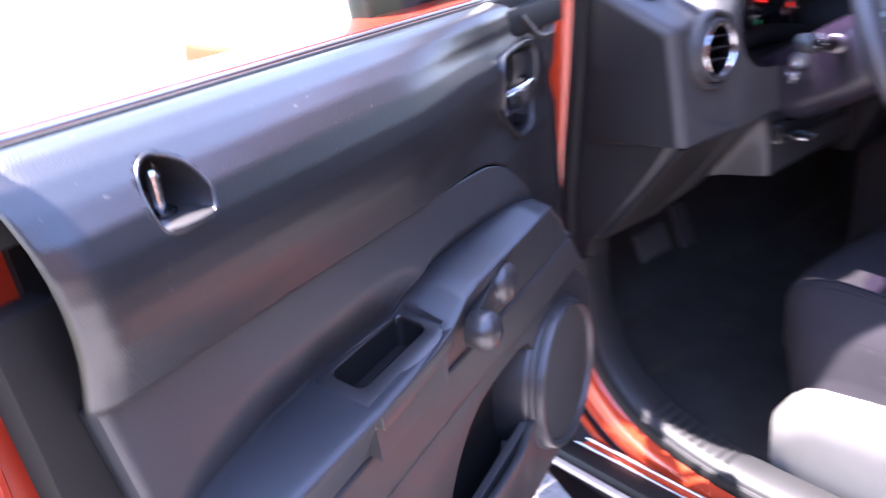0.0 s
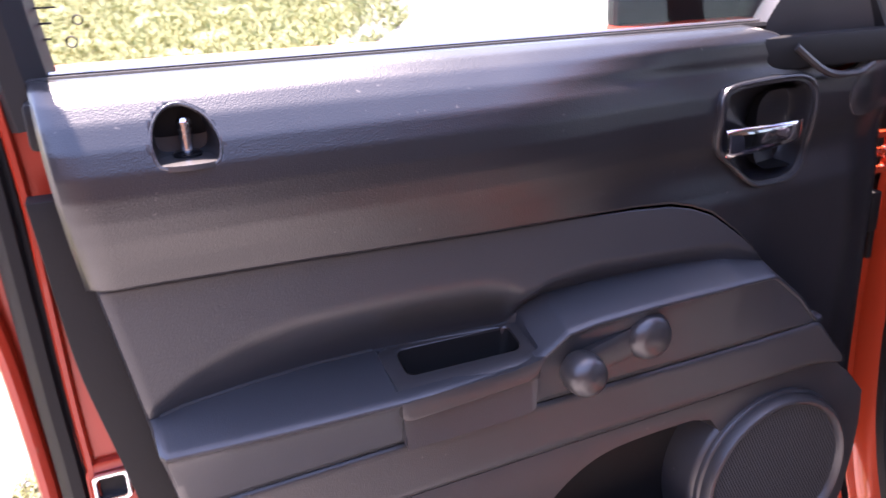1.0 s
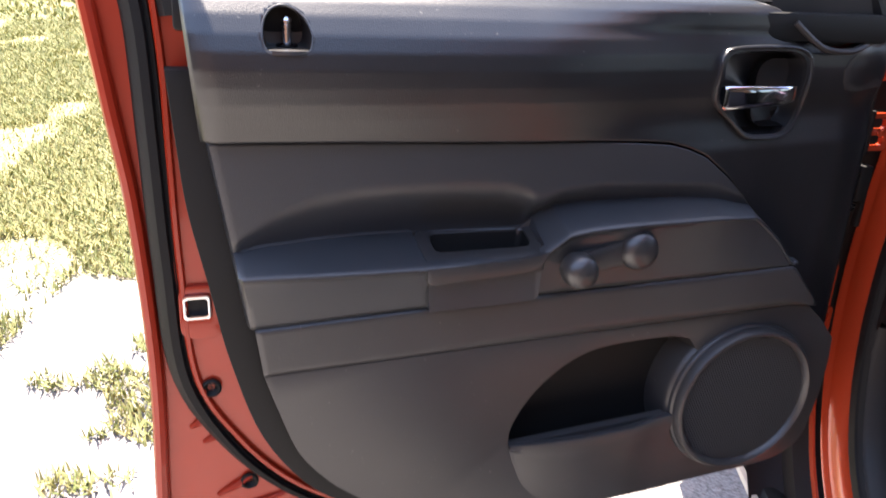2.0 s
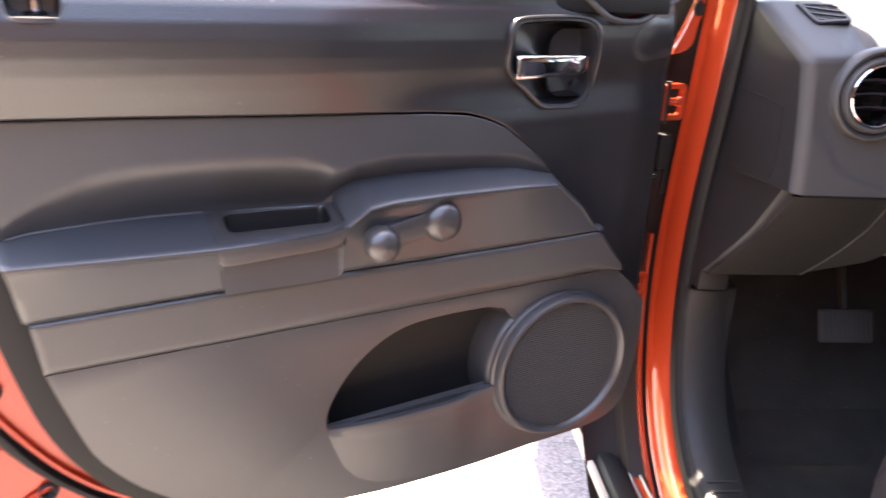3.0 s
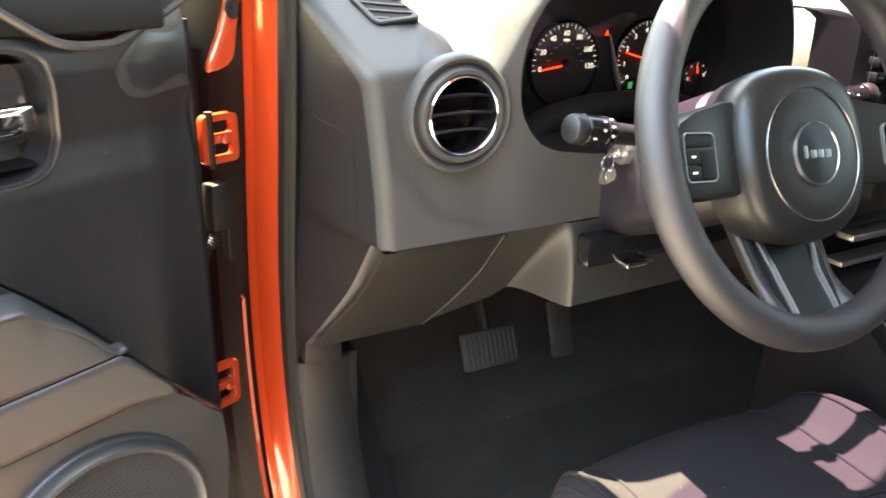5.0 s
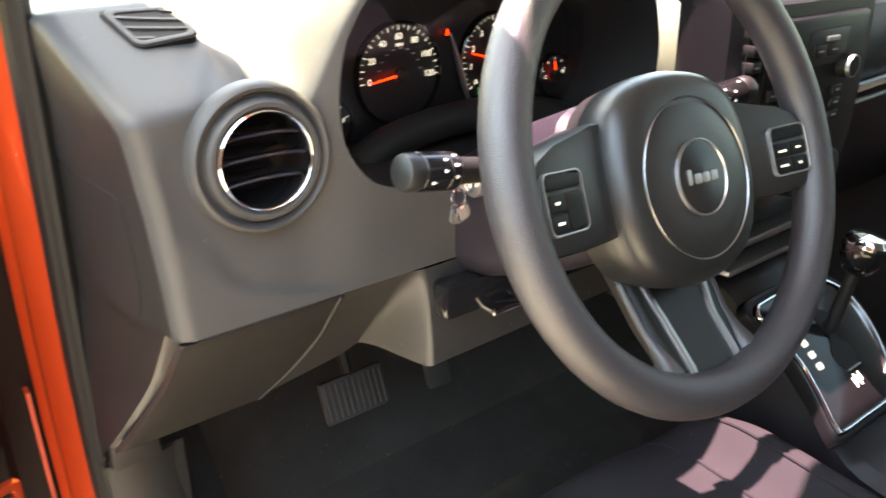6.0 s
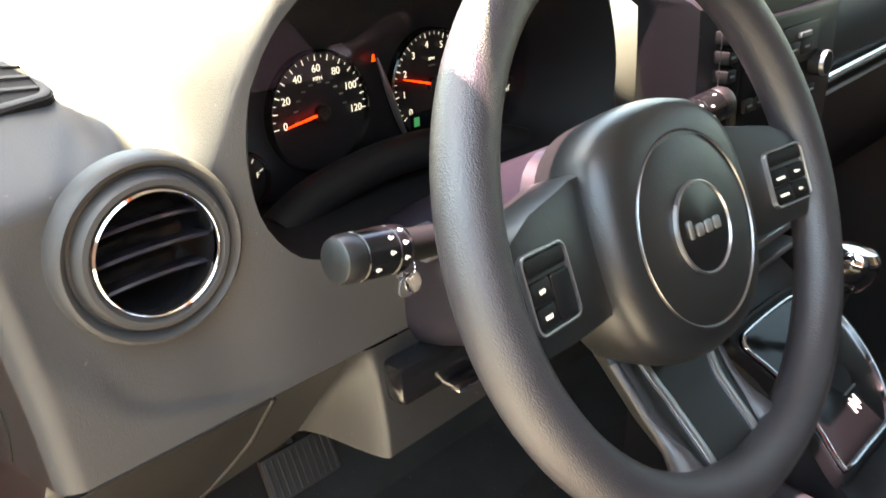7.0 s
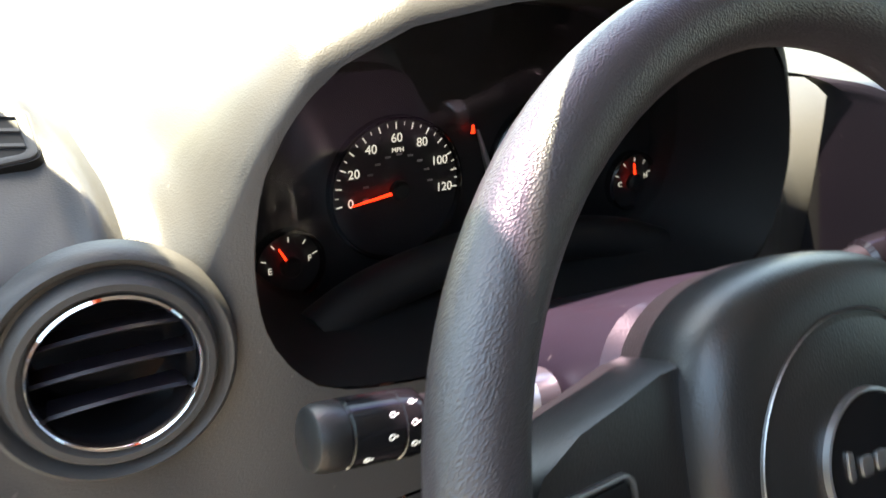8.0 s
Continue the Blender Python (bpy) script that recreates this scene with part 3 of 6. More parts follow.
def build_door():
    door = thing("door_1", DOOR, "open front car door, black plastic trim inside, burnt orange shell", "car door", kind="structure")

    # shell: outer skin, plateau, flange
    outline = smooth_line([(0.908, 1.16), (0.892, 1.03), (0.881, 0.94), (0.874, 0.80), (0.874, 0.70), (0.879, 0.56), (0.872, 0.495), (0.84, 0.470), (0.78, 0.465), (0.6, 0.470), (0.45, 0.490), (0.25, 0.505), (0.10, 0.515), (0.03, 0.54), (0.004, 0.60), (0.0, 0.8), (0.004, 1.0), (0.012, 1.16)], 80)
    part("door_shell", plate([tuple(p) for p in outline], 0.075, lambda a, b, c: (a, -0.082 + c, b), 0.003), PAINT_IN, door, "burnt orange painted door shell")
    lip = [(u, -0.076, z) for u, z in outline[:34]]
    part("hem_edge", tube(lip, 0.0075, 8, up=(0, 1, 0)), PAINT_IN, door, "folded orange door hem")
    inner = smooth_line([(0.850, 1.15), (0.846, 1.03), (0.848, 0.92), (0.842, 0.80), (0.828, 0.735), (0.785, 0.66), (0.735, 0.605), (0.67, 0.562), (0.60, 0.535), (0.52, 0.525), (0.3, 0.525), (0.06, 0.555), (0.03, 0.7), (0.028, 0.95), (0.03, 1.15)], 80)
    part("jamb", plate([tuple(p) for p in inner], 0.03, lambda a, b, c: (a, -0.05 + c, b), 0.006), PAINT_IN, door, "raised orange door jamb")
    sealline = smooth_line([(0.864, 1.16), (0.8585, 1.107), (0.8555, 1.0), (0.852, 0.884), (0.843, 0.754), (0.8, 0.662), (0.745, 0.598), (0.68, 0.553), (0.60, 0.520), (0.52, 0.506), (0.3, 0.508)], 70)
    rows = []
    for i, (u, z) in enumerate(sealline):
        d = sealline[min(i + 1, 69)] - sealline[max(i - 1, 0)]
        d /= np.linalg.norm(d)
        o = np.array([-d[1], d[0]])
        if o[0] < 0:
            o = -o
        w = 0.016 - 0.006 * step(0.75, 0.62, z)
        rows.append([(u + o[0] * k * w, v, z + o[1] * k * w) for k, v in ((-1.0, -0.070), (-0.95, -0.058), (-0.6, -0.049), (-0.35, -0.052), (-0.2, -0.046), (0.3, -0.046), (0.8, -0.055), (1.0, -0.070))])
    part("door_seal", grid_mesh(rows), RUBBER, door, "thick black rubber door seal")
    inl = smooth_line([(0.847, 1.15), (0.8425, 1.08), (0.842, 1.0), (0.840, 0.884), (0.831, 0.754), (0.79, 0.672), (0.738, 0.610), (0.675, 0.566), (0.60, 0.533), (0.52, 0.516)], 60)
    part("seal_bead", tube([(u, -0.047, z) for u, z in inl], 0.0035, 6, up=(0, 1, 0)), PAINT_IN, door, "pale folded seam edge")
    flange = [tuple(p) for p in smooth_line([(0.840, 1.085), (0.835, 1.02), (0.829, 0.954), (0.813, 0.871), (0.796, 0.785), (0.766, 0.690), (0.715, 0.617), (0.651, 0.574), (0.58, 0.549), (0.50, 0.536), (0.40, 0.531), (0.29, 0.534), (0.19, 0.543), (0.10, 0.553)], 60)]
    flange += [(0.10, 0.60), (0.5, 0.58), (0.66, 0.64), (0.72, 0.72), (0.755, 0.80), (0.79, 1.0), (0.80, 1.085)]
    part("trim_flange", plate(flange, 0.022, lambda a, b, c: (a, -0.012 + c, b), 0.002), RUBBER, door, "dark grey edge flange of the trim")
    # stamped ribs in the lower corner
    for (a, b), (c, d) in (((0.842, 0.672), (0.823, 0.685)), ((0.829, 0.650), (0.800, 0.664)), ((0.817, 0.574), (0.775, 0.596)), ((0.817, 0.540), (0.735, 0.565)), ((0.77, 0.508), (0.700, 0.542)), ((0.70, 0.500), (0.672, 0.525)), ((0.675, 0.495), (0.650, 0.515)), ((0.65, 0.492), (0.628, 0.508))):
        part("stamped_rib", tube([(a, -0.082, b), ((a + c) / 2, -0.080, (b + d) / 2), (c, -0.082, d)], [0.003, 0.005, 0.003], 6), PAINT_IN, door)
    for u, v, z in ((0.817, -0.049, 0.74), (0.780, -0.081, 0.589)):
        part("grommet", lathe([(0.0105, 0.0), (0.011, 0.003), (0.0085, 0.0045), (0.006, 0.002), (0.004, -0.001), (0.0001, -0.001)], 16, lambda a, b, c: (u + a, v + c, z + b)), RUBBER, door, "black rubber grommet")
    latch = part("latch", plate(rounded(0.028, 0.027, 0.004), 0.012, lambda a, b, c: (0.826 + a, -0.041 + c, 0.839 + b), 0.0015, holes=[rounded(0.021, 0.019, 0.003)]), CHROME, door, "bright steel door latch")
    part("latch_mouth", block(0.814, 0.838, -0.05, -0.0475, 0.828, 0.85, 0.0005), MATT, latch, "dark latch mouth")
    part("latch_surround", plate(rounded(0.044, 0.060, 0.012), 0.006, lambda a, b, c: (0.822 + a, -0.0445 + c, 0.832 + b), 0.002, holes=[rounded(0.029, 0.028, 0.004, 5, 0.004, 0.007)]), PAINT_IN, door)
    backing = [(0.80, 1.13), (0.79, 0.95), (0.765, 0.80), (0.72, 0.67), (0.6, 0.575), (0.4, 0.555), (0.1, 0.57), (0.045, 0.75), (0.045, 1.08), (0.2, 1.13)]
    part("trim_backing", plate(backing, 0.006, lambda a, b, c: (a, -0.0435 + c, b)), MATT, door)

    # upper trim, with the lock recess and the handle opening
    def upper(u, t):
        lo, hi = groove1(u) + 0.0013, belt_z(u)
        z = lo + (hi - lo) * t
        return (u + (z - 1.02) * 0.09 * step(0.6, 0.8, u), upper_v(u, z), z)

    def to_t(outline):
        return [(u, (z - groove1(u) - 0.0013) / (belt_z(u) - groove1(u) - 0.0013)) for u, z in outline]

    recess = [(0.7295 + (p[0] - 0.7265) * 0.87, 1.144 + (p[1] - 1.140) * 0.87) for p in smooth_line([(0.750, 1.115), (0.743, 1.132), (0.727, 1.140), (0.711, 1.132), (0.703, 1.115), (0.705, 1.100), (0.711, 1.0955), (0.727, 1.095), (0.743, 1.0955), (0.749, 1.100)], 40, True)]
    hand = [(0.208 + (p[0] - 0.2215) * 1.13, 1.062 + (p[1] - 1.064) * 1.10) for p in smooth_line([(0.281, 1.085), (0.279, 1.102), (0.268, 1.108), (0.230, 1.110), (0.190, 1.109), (0.172, 1.103), (0.165, 1.09), (0.163, 1.06), (0.162, 1.042), (0.172, 1.025), (0.188, 1.019), (0.21, 1.019), (0.232, 1.022), (0.255, 1.040), (0.279, 1.060)], 48, True)]
    recess_at = lambda u, z: u + (z - 1.02) * 0.09 * step(0.6, 0.8, u)
    us = np.linspace(0.004, 0.812, 197)
    ts = np.r_[np.linspace(0, 0.9, 56), np.linspace(0.912, 1.0, 10)]
    up = part("upper_trim", sheet(upper, us, ts, [to_t(recess), to_t(hand)]), TRIM, door, "grained black upper door trim")
    thicken(up, 0.003)

    # lock recess and pin
    rows = []
    for k, d in ((1.02, 0.0), (0.98, -0.012), (0.93, -0.026), (0.8, -0.034), (0.5, -0.037), (0.01, -0.038)):
        rows.append([(recess_at(0.7295 + (u - 0.7295) * k, z), upper_v(u, z) + d if d > -0.03 else -0.012 + 0.2 * (d + 0.03), 1.124 + (z - 1.124) * k) for u, z in recess])
    part("lock_recess", grid_mesh(rows, close_u=True), TRIM_SOFT, door, "hollow round the lock pin")
    part("recess_rim", tube([(recess_at(u, z), upper_v(u, z) + 0.0006, z) for u, z in recess], 0.0014, 8, closed=True, up=(0, 1, 0)), TRIM, door, "rounded rim of the lock hollow")
    pin = part("lock_pin", lathe([(0.0001, 0.0), (0.0034, 0.0), (0.0034, 0.014), (0.0040, 0.0145), (0.0040, 0.018), (0.0035, 0.0185), (0.0035, 0.0205), (0.0041, 0.021), (0.0041, 0.0235), (0.0035, 0.024), (0.0035, 0.026), (0.0042, 0.0265), (0.0042, 0.029), (0.003, 0.032), (0.0001, 0.033)], 20, lambda a, b, c: (0.734 + a * 1.2, 0.001 + b * 1.2, 1.108 + 0.8 * c)), CHROME, door, "ribbed chrome lock pin")
    part("pin_ferrule", lathe([(0.012, 0.0), (0.0125, 0.002), (0.010, 0.0035), (0.005, 0.004), (0.0036, 0.003)], 24, lambda a, b, c: (0.734 + a * 0.8, 0.001 + b * 0.8, 1.1075 + c)), GLOSSY, pin, "black plastic pin ferrule")
    part("recess_floor", plate([tuple(p) for p in smooth_line([(0.7545, 0.026), (0.753, -0.018), (0.7165, -0.018), (0.715, 0.026)], 16, True)], 0.004, lambda a, b, c: (a, b, 1.1075 + c), 0.001), TRIM_SOFT, door, "flat floor of the lock hollow")

    # inner handle
    handle = part("handle_bezel", plate([(0.208 + (u - 0.208) * 1.06, 1.062 + (z - 1.062) * 1.06) for u, z in hand], 0.009, lambda a, b, c: (a, upper_v(a, b) + 0.0065 + c, b), 0.0035, holes=[[(0.208 + (u - 0.208) * 0.93, 1.062 + (z - 1.062) * 0.93) for u, z in hand]]), TRIM, door, "raised black handle bezel")
    part("bezel_bead", tube([(0.208 + (u - 0.208) * 1.03, upper_v(u, z) + 0.0062, 1.062 + (z - 1.062) * 1.03) for u, z in hand], 0.0024, 8, closed=True, up=(0, 1, 0)), TRIM, handle, "rounded bezel edge")
    rows = []
    for k, d in ((0.95, 0.006), (0.93, 0.0), (0.90, -0.009), (0.84, -0.017), (0.4, -0.024), (0.01, -0.026)):
        rows.append([(0.208 + (u - 0.208) * k, max(-0.0415, d + upper_v(u, z)), 1.062 + (z - 1.062) * k) for u, z in hand])
    part("handle_bowl", grid_mesh(rows, close_u=True), TRIM, handle, "smooth black handle bowl")
    scoop = rounded(0.070, 0.078, 0.02, 6, 0.172, 1.061)
    rows = [[(0.172 + (u - 0.172) * k, d, 1.061 + (z - 1.061) * k) for u, z in scoop] for k, d in ((1.0, -0.020), (0.97, -0.027), (0.9, -0.040), (0.5, -0.0425), (0.01, -0.0425))]
    part("finger_scoop", grid_mesh(rows, close_u=True), MATT, handle, "deep finger scoop")
    lev = []
    for u, h, v in ((0.294, 0.0105, 0.010), (0.2935, 0.0136, 0.015), (0.288, 0.0140, 0.017), (0.24, 0.0120, 0.016), (0.21, 0.0112, 0.013), (0.193, 0.0108, 0.007), (0.186, 0.0080, -0.001), (0.183, 0.005, -0.010)):
        zc = 1.059 + 0.003 * (0.28 - u) / 0.1
        lev.append([(u - 0.0315, v - 0.018 + 0.006 * math.copysign(abs(math.cos(a)) ** 0.6, math.cos(a)), zc + h * math.copysign(abs(math.sin(a)) ** 0.6, math.sin(a))) for a in np.linspace(0, 2 * math.pi, 24, endpoint=False)])
    part("lever", grid_mesh(lev, close_u=True, cap=True), CHROME, handle, "chrome door lever")

    # insert with the hollow, the armrest shelf and the grab step
    back = np.array([(0.81, -0.004, 0.909), (0.79, -0.006, 0.910), (0.765, -0.012, 0.913), (0.708, -0.022, 0.914), (0.66, -0.031, 0.913), (0.604, -0.037, 0.911), (0.50, -0.034, 0.911), (0.478, -0.030, 0.914), (0.462, -0.026, 0.928), (0.445, -0.022, 0.938), (0.40, -0.018, 0.942), (0.30, -0.012, 0.944), (0.25, -0.006, 0.942), (0.19, -0.004, 0.930), (0.12, 0.002, 0.862)])[::-1]
    front = np.array([(0.81, 0.024, 0.895), (0.79, 0.028, 0.897), (0.745, 0.030, 0.897), (0.70, 0.030, 0.896), (0.60, 0.029, 0.895), (0.50, 0.024, 0.895), (0.475, 0.022, 0.896), (0.460, 0.025, 0.908), (0.445, 0.028, 0.921), (0.42, 0.030, 0.926), (0.36, 0.030, 0.929), (0.25, 0.026, 0.929), (0.205, 0.020, 0.926), (0.19, 0.016, 0.916), (0.12, 0.010, 0.860)])[::-1]

    def swell(u):
        """The trim below the armrest stands prouder towards the hinges."""
        return 0.012 * step(0.62, 0.16, u)

    def insert_column(u):
        hi, lo = groove1(u) - 0.0012, groove2(u) + 0.0011
        vb, zb = np.interp(u, back[:, 0], back[:, 1]), np.interp(u, back[:, 0], back[:, 2])
        vf, zf = np.interp(u, front[:, 0], front[:, 1]), np.interp(u, front[:, 0], front[:, 2])
        hi = max(hi, lo + 0.004)
        zb, zf = min(zb, hi - 0.001), min(zf, hi - 0.002)
        # the hollow's arched upper edge
        top = min(hi, max(zb + 0.004, np.interp(u, [0.12, 0.25, 0.40, 0.45, 0.462, 0.474, 0.488, 0.51, 0.563, 0.613, 0.67, 0.707, 0.744, 0.766, 0.79], [0.90, 0.958, 0.964, 0.958, 0.952, 0.953, 0.963, 0.970, 0.973, 0.972, 0.970, 0.964, 0.948, 0.934, 0.917])))
        out = []
        for t in np.linspace(0, 1, 40):
            z = hi + (zb - hi) * t
            q = min(1.0, max(0.0, (top + 0.006 - z) / (top + 0.006 - zb)))
            k = 1 - (1 - q * q * (1.6 - 0.6 * q)) ** 1.7
            out.append((vb * k, z))
        for t in (0.04, 0.05, 0.055, 0.3, 0.5, 0.7, 0.86, 0.865, 0.93):
            well = 0.055 * step(0.4680, 0.4705, u) * step(0.5985, 0.5955, u) * (1 if 0.052 < t < 0.862 else 0)
            out.append((vb + (vf - vb) * t, zb + (zf - zb) * t - well))
        for a in np.linspace(0.15, 1.0, 5):
            out.append((vf + 0.002 * math.sin(a * 3.1416), zf - 0.0035 * a))
        for t in np.linspace(0.08, 1, 12):
            z = zf - 0.0035 + (lo - zf + 0.0035) * t
            out.append((vf + (0.001 + swell(u) - vf) * t**0.8, z))
        return [(u + (z - 0.93) * 0.16 * step(0.6, 0.78, u), v, z) for v, z in out]

    columns = [insert_column(u) for u in np.r_[np.linspace(0.122, 0.43, 70), np.linspace(0.434, 0.485, 26), np.linspace(0.49, 0.788, 70)]]
    for du, k in ((0.0025, 0.9), (0.004, 0.5), (0.005, 0.0)):
        columns.append([(u + du, -0.012 + (v + 0.012) * k, z) for u, v, z in columns[165]])
    ins = part("trim_insert", grid_mesh(columns), ARM, door, "charcoal trim insert with moulded armrest")
    thicken(ins, 0.003)

    def strip_point(u, t):
        hi, lo = min(groove2(u) - 0.0009, groove1(u) - 0.0020), groove3(u) + 0.0008
        z = max(hi, lo + 0.0005) + (lo - max(hi, lo + 0.0005)) * t
        return (u + (z - 0.8) * 0.14 * step(0.6, 0.77, u), 0.001 + swell(u) * step(1.0, 0.8, t) + 0.0012 * min(1.0, 5 * math.sin(t * math.pi)) - 0.02 * step(0.76, 0.80, u) ** 2, z)

    strip_us = np.linspace(0.082, 0.768, 100)
    st = part("trim_strip", grid_mesh([[strip_point(u, t) for t in np.linspace(0, 1, 14)] for u in strip_us]), TRIM_LOW, door, "charcoal lower trim strip")
    thicken(st, 0.003)

    fillet = [(u + (np.interp(u, back[:, 0], back[:, 2]) - 0.93) * 0.16 * step(0.6, 0.78, u), np.interp(u, back[:, 0], back[:, 1]) + 0.001, np.interp(u, back[:, 0], back[:, 2]) + 0.001) for u in np.linspace(0.604, 0.785, 30)]
    part("shelf_fillet", tube(fillet, 0.0022, 8), ARM, ins, "rounded edge at the back of the armrest shelf")

    # lower panel with the map pocket's mouth
    mouth = [tuple(p) for p in smooth_line([(0.482, 0.646), (0.4825, 0.664), (0.474, 0.686), (0.458, 0.711), (0.437, 0.733), (0.410, 0.752), (0.378, 0.764), (0.33, 0.769), (0.276, 0.770)], 34)] + [(0.252, 0.764), (0.2, 0.70), (0.255, 0.661)]
    edge = [tuple(p) for p in smooth_line([(0.764, 0.7735), (0.752, 0.735), (0.731, 0.677), (0.705, 0.641), (0.678, 0.615), (0.63, 0.582), (0.572, 0.559), (0.499, 0.545), (0.406, 0.539), (0.292, 0.542), (0.19, 0.551), (0.09, 0.560), (0.045, 0.585), (0.030, 0.64), (0.025, 0.70), (0.028, 0.742)], 60)]
    top = [(u, groove3(u) - 0.0007) for u in (0.085, 0.2, 0.4, 0.6, 0.755)]
    part("lower_trim", plate(edge + [(0.055, 0.772)] + top, 0.010, lambda a, b, c: (a, 0.002 + c, b), 0.0012, holes=[mouth]), TRIM_LOW, door, "grained charcoal lower door panel")
    rows = [[(0.37 + (u - 0.37) * k, d, 0.70 + (z - 0.70) * k - 1.6 * min(0.046, -d) * step(0.70, 0.655, z)) for u, z in mouth] for k, d in ((1.0, 0.0), (0.985, -0.014), (0.96, -0.034), (0.9, -0.046), (0.5, -0.048), (0.01, -0.048))]
    pocket = part("map_pocket", grid_mesh(rows, close_u=True), TRIM_SOFT, door, "moulded map pocket, empty")
    lipz = lambda u: 0.647 + (0.482 - u) * 0.066
    wall = []
    for u in np.linspace(0.482, 0.262, 40):
        low = float(np.interp(u, [0.248, 0.30, 0.38, 0.420, 0.445, 0.463, 0.476, 0.482], [0.560, 0.551, 0.549, 0.556, 0.568, 0.589, 0.617, 0.642]))
        b = 0.014 * math.sin(min(1, (0.486 - u) / 0.12) * math.pi / 2) * (0.3 + 0.7 * step(0.266, 0.33, u))
        hi = lipz(u)
        wall.append([(u, -0.004 + b, hi - 0.001), (u, 0.001 + b, hi + 0.0005), (u, 0.005 + b, hi - 0.001), (u, 0.0065 + b, hi - 0.006)] + [(u, 0.004 + b * (1 - 0.55 * t * t) - 0.004 * t, hi - 0.006 + (low - hi + 0.006) * t) for t in np.linspace(0.15, 1, 8)])
    part("pocket_front", grid_mesh(wall), TRIM_LOW, pocket, "bulged pocket front")

    # loudspeaker
    sx, sz = 0.162, 0.672
    spk = part("speaker_ring", lathe([(0.086, -0.004), (0.0905, 0.010), (0.0925, 0.0145), (0.0955, 0.0165), (0.0985, 0.0155), (0.1005, 0.0115), (0.1015, 0.004), (0.1035, 0.003), (0.1045, 0.0015), (0.105, -0.014)], 72, lambda a, b, c: (sx + a, 0.004 + c, sz + b)), TRIM_LOW, door, "raised round loudspeaker surround")
    part("speaker_backing", lathe([(0.0905, 0.008), (0.06, 0.0035), (0.03, 0.002), (0.0001, 0.0015)], 60, lambda a, b, c: (sx + a, 0.004 + c, sz + b)), MESHM, spk)
    verts, faces = [], []
    pitch = 0.0037
    for j in range(-29, 30):
        for i in range(-29, 30):
            a, b = (i + 0.5 * (j % 2)) * pitch, j * pitch * 0.866
            r2 = a * a + b * b
            if r2 > 0.0898**2:
                continue
            dome = 0.0135 - 0.0045 * (1 - r2 / 0.0898**2)
            k = len(verts)
            for ring, rad in ((0, 0.0011), (1, 0.0020)):
                for q in range(6):
                    an = math.radians(60 * q + 30)
                    verts.append((sx + a + rad * math.cos(an), 0.0005 + dome - (0.0009 if ring == 0 else 0.0), sz + b + rad * math.sin(an)))
            faces += [(k + q, k + (q + 1) % 6, k + 6 + (q + 1) % 6, k + 6 + q) for q in range(6)]
    tagged(part("speaker_mesh", (verts, faces), MESHM, spk, "fine perforated loudspeaker grille", smooth=False), kind="stuff")

    pod = [[(sx + r * math.cos(w), v, sz + r * math.sin(w)) for w in np.linspace(radians(-32), radians(78), 40)] for r, v in ((0.1045, 0.001), (0.107, -0.001), (0.1085, -0.006), (0.1115, -0.046))]
    part("speaker_pod", grid_mesh(pod), TRIM_LOW, door, "curved speaker housing wall inside the pocket")

    # pull cup let into the armrest
    cup = part("pull_cup", plate(rounded(0.135, 0.058, 0.008, 5, 0.534, -0.005), 0.02, lambda a, b, c: (a, b, 0.9045 - 0.29 * (b + 0.008) + c + 0.006 * step(0.49, 0.462, a)), 0.003, holes=[rounded(0.108, 0.030, 0.007, 5, 0.531, -0.012)]), TRIM_SOFT, door, "black pull cup let into the armrest")
    rows = [[(0.531 + (a - 0.531) * k, -0.012 + (b + 0.012) * k, 0.9045 - 0.29 * (b + 0.008) + d) for a, b in rounded(0.108, 0.030, 0.007, 5, 0.531, -0.012)] for k, d in ((1.0, 0.0), (0.97, -0.012), (0.93, -0.027), (0.5, -0.028), (0.01, -0.028))]
    part("cup_well", grid_mesh(rows, close_u=True), MATT, cup, "deep black well")
    lipp = [(0.602, 0.8945), (0.602, 0.880), (0.598, 0.8765), (0.592, 0.8755), (0.55, 0.8775), (0.50, 0.8800), (0.483, 0.8815), (0.474, 0.886), (0.468, 0.894), (0.462, 0.905), (0.472, 0.9005), (0.50, 0.8965)]
    part("cup_lip", plate(lipp, 0.014, lambda a, b, c: (a, 0.0325 + 0.04 * (a - 0.6) + c, b), 0.0025), TRIM_SOFT, cup, "front lip of the pull cup")

    # window crank
    crank = part("crank_hub", lathe([(0.0001, 0.018), (0.012, 0.0175), (0.019, 0.014), (0.0225, 0.007), (0.023, -0.004), (0.021, -0.03)], 36, lambda a, b, c: (0.358 + a, 0.022 + c, 0.897 + b)), TRIM_SOFT, door, "black round window crank hub")
    rows = []
    for t in np.linspace(0, 1, 14):
        u, z, v = 0.358 + 0.077 * t, 0.897 - 0.013 * t, 0.025 + 0.006 * t
        h = 0.0165 - 0.003 * t
        rows.append([(u, v - 0.004 + 0.006 * math.copysign(abs(math.sin(a)) ** 0.5, math.sin(a)), z + h * math.copysign(abs(math.cos(a)) ** 0.5, math.cos(a))) for a in np.linspace(0, 2 * math.pi, 14, endpoint=False)])
    part("crank_arm", grid_mesh(rows, close_u=True, cap=True), TRIM_SOFT, crank, "moulded crank arm")
    part("crank_knob", lathe([(0.0001, 0.026), (0.010, 0.025), (0.0165, 0.021), (0.0195, 0.013), (0.0195, 0.004), (0.0175, -0.004), (0.014, -0.006), (0.0001, -0.006)], 36, lambda a, b, c: (0.436 + a, 0.032 + c, 0.884 + b)), TRIM_SOFT, crank, "round crank knob")

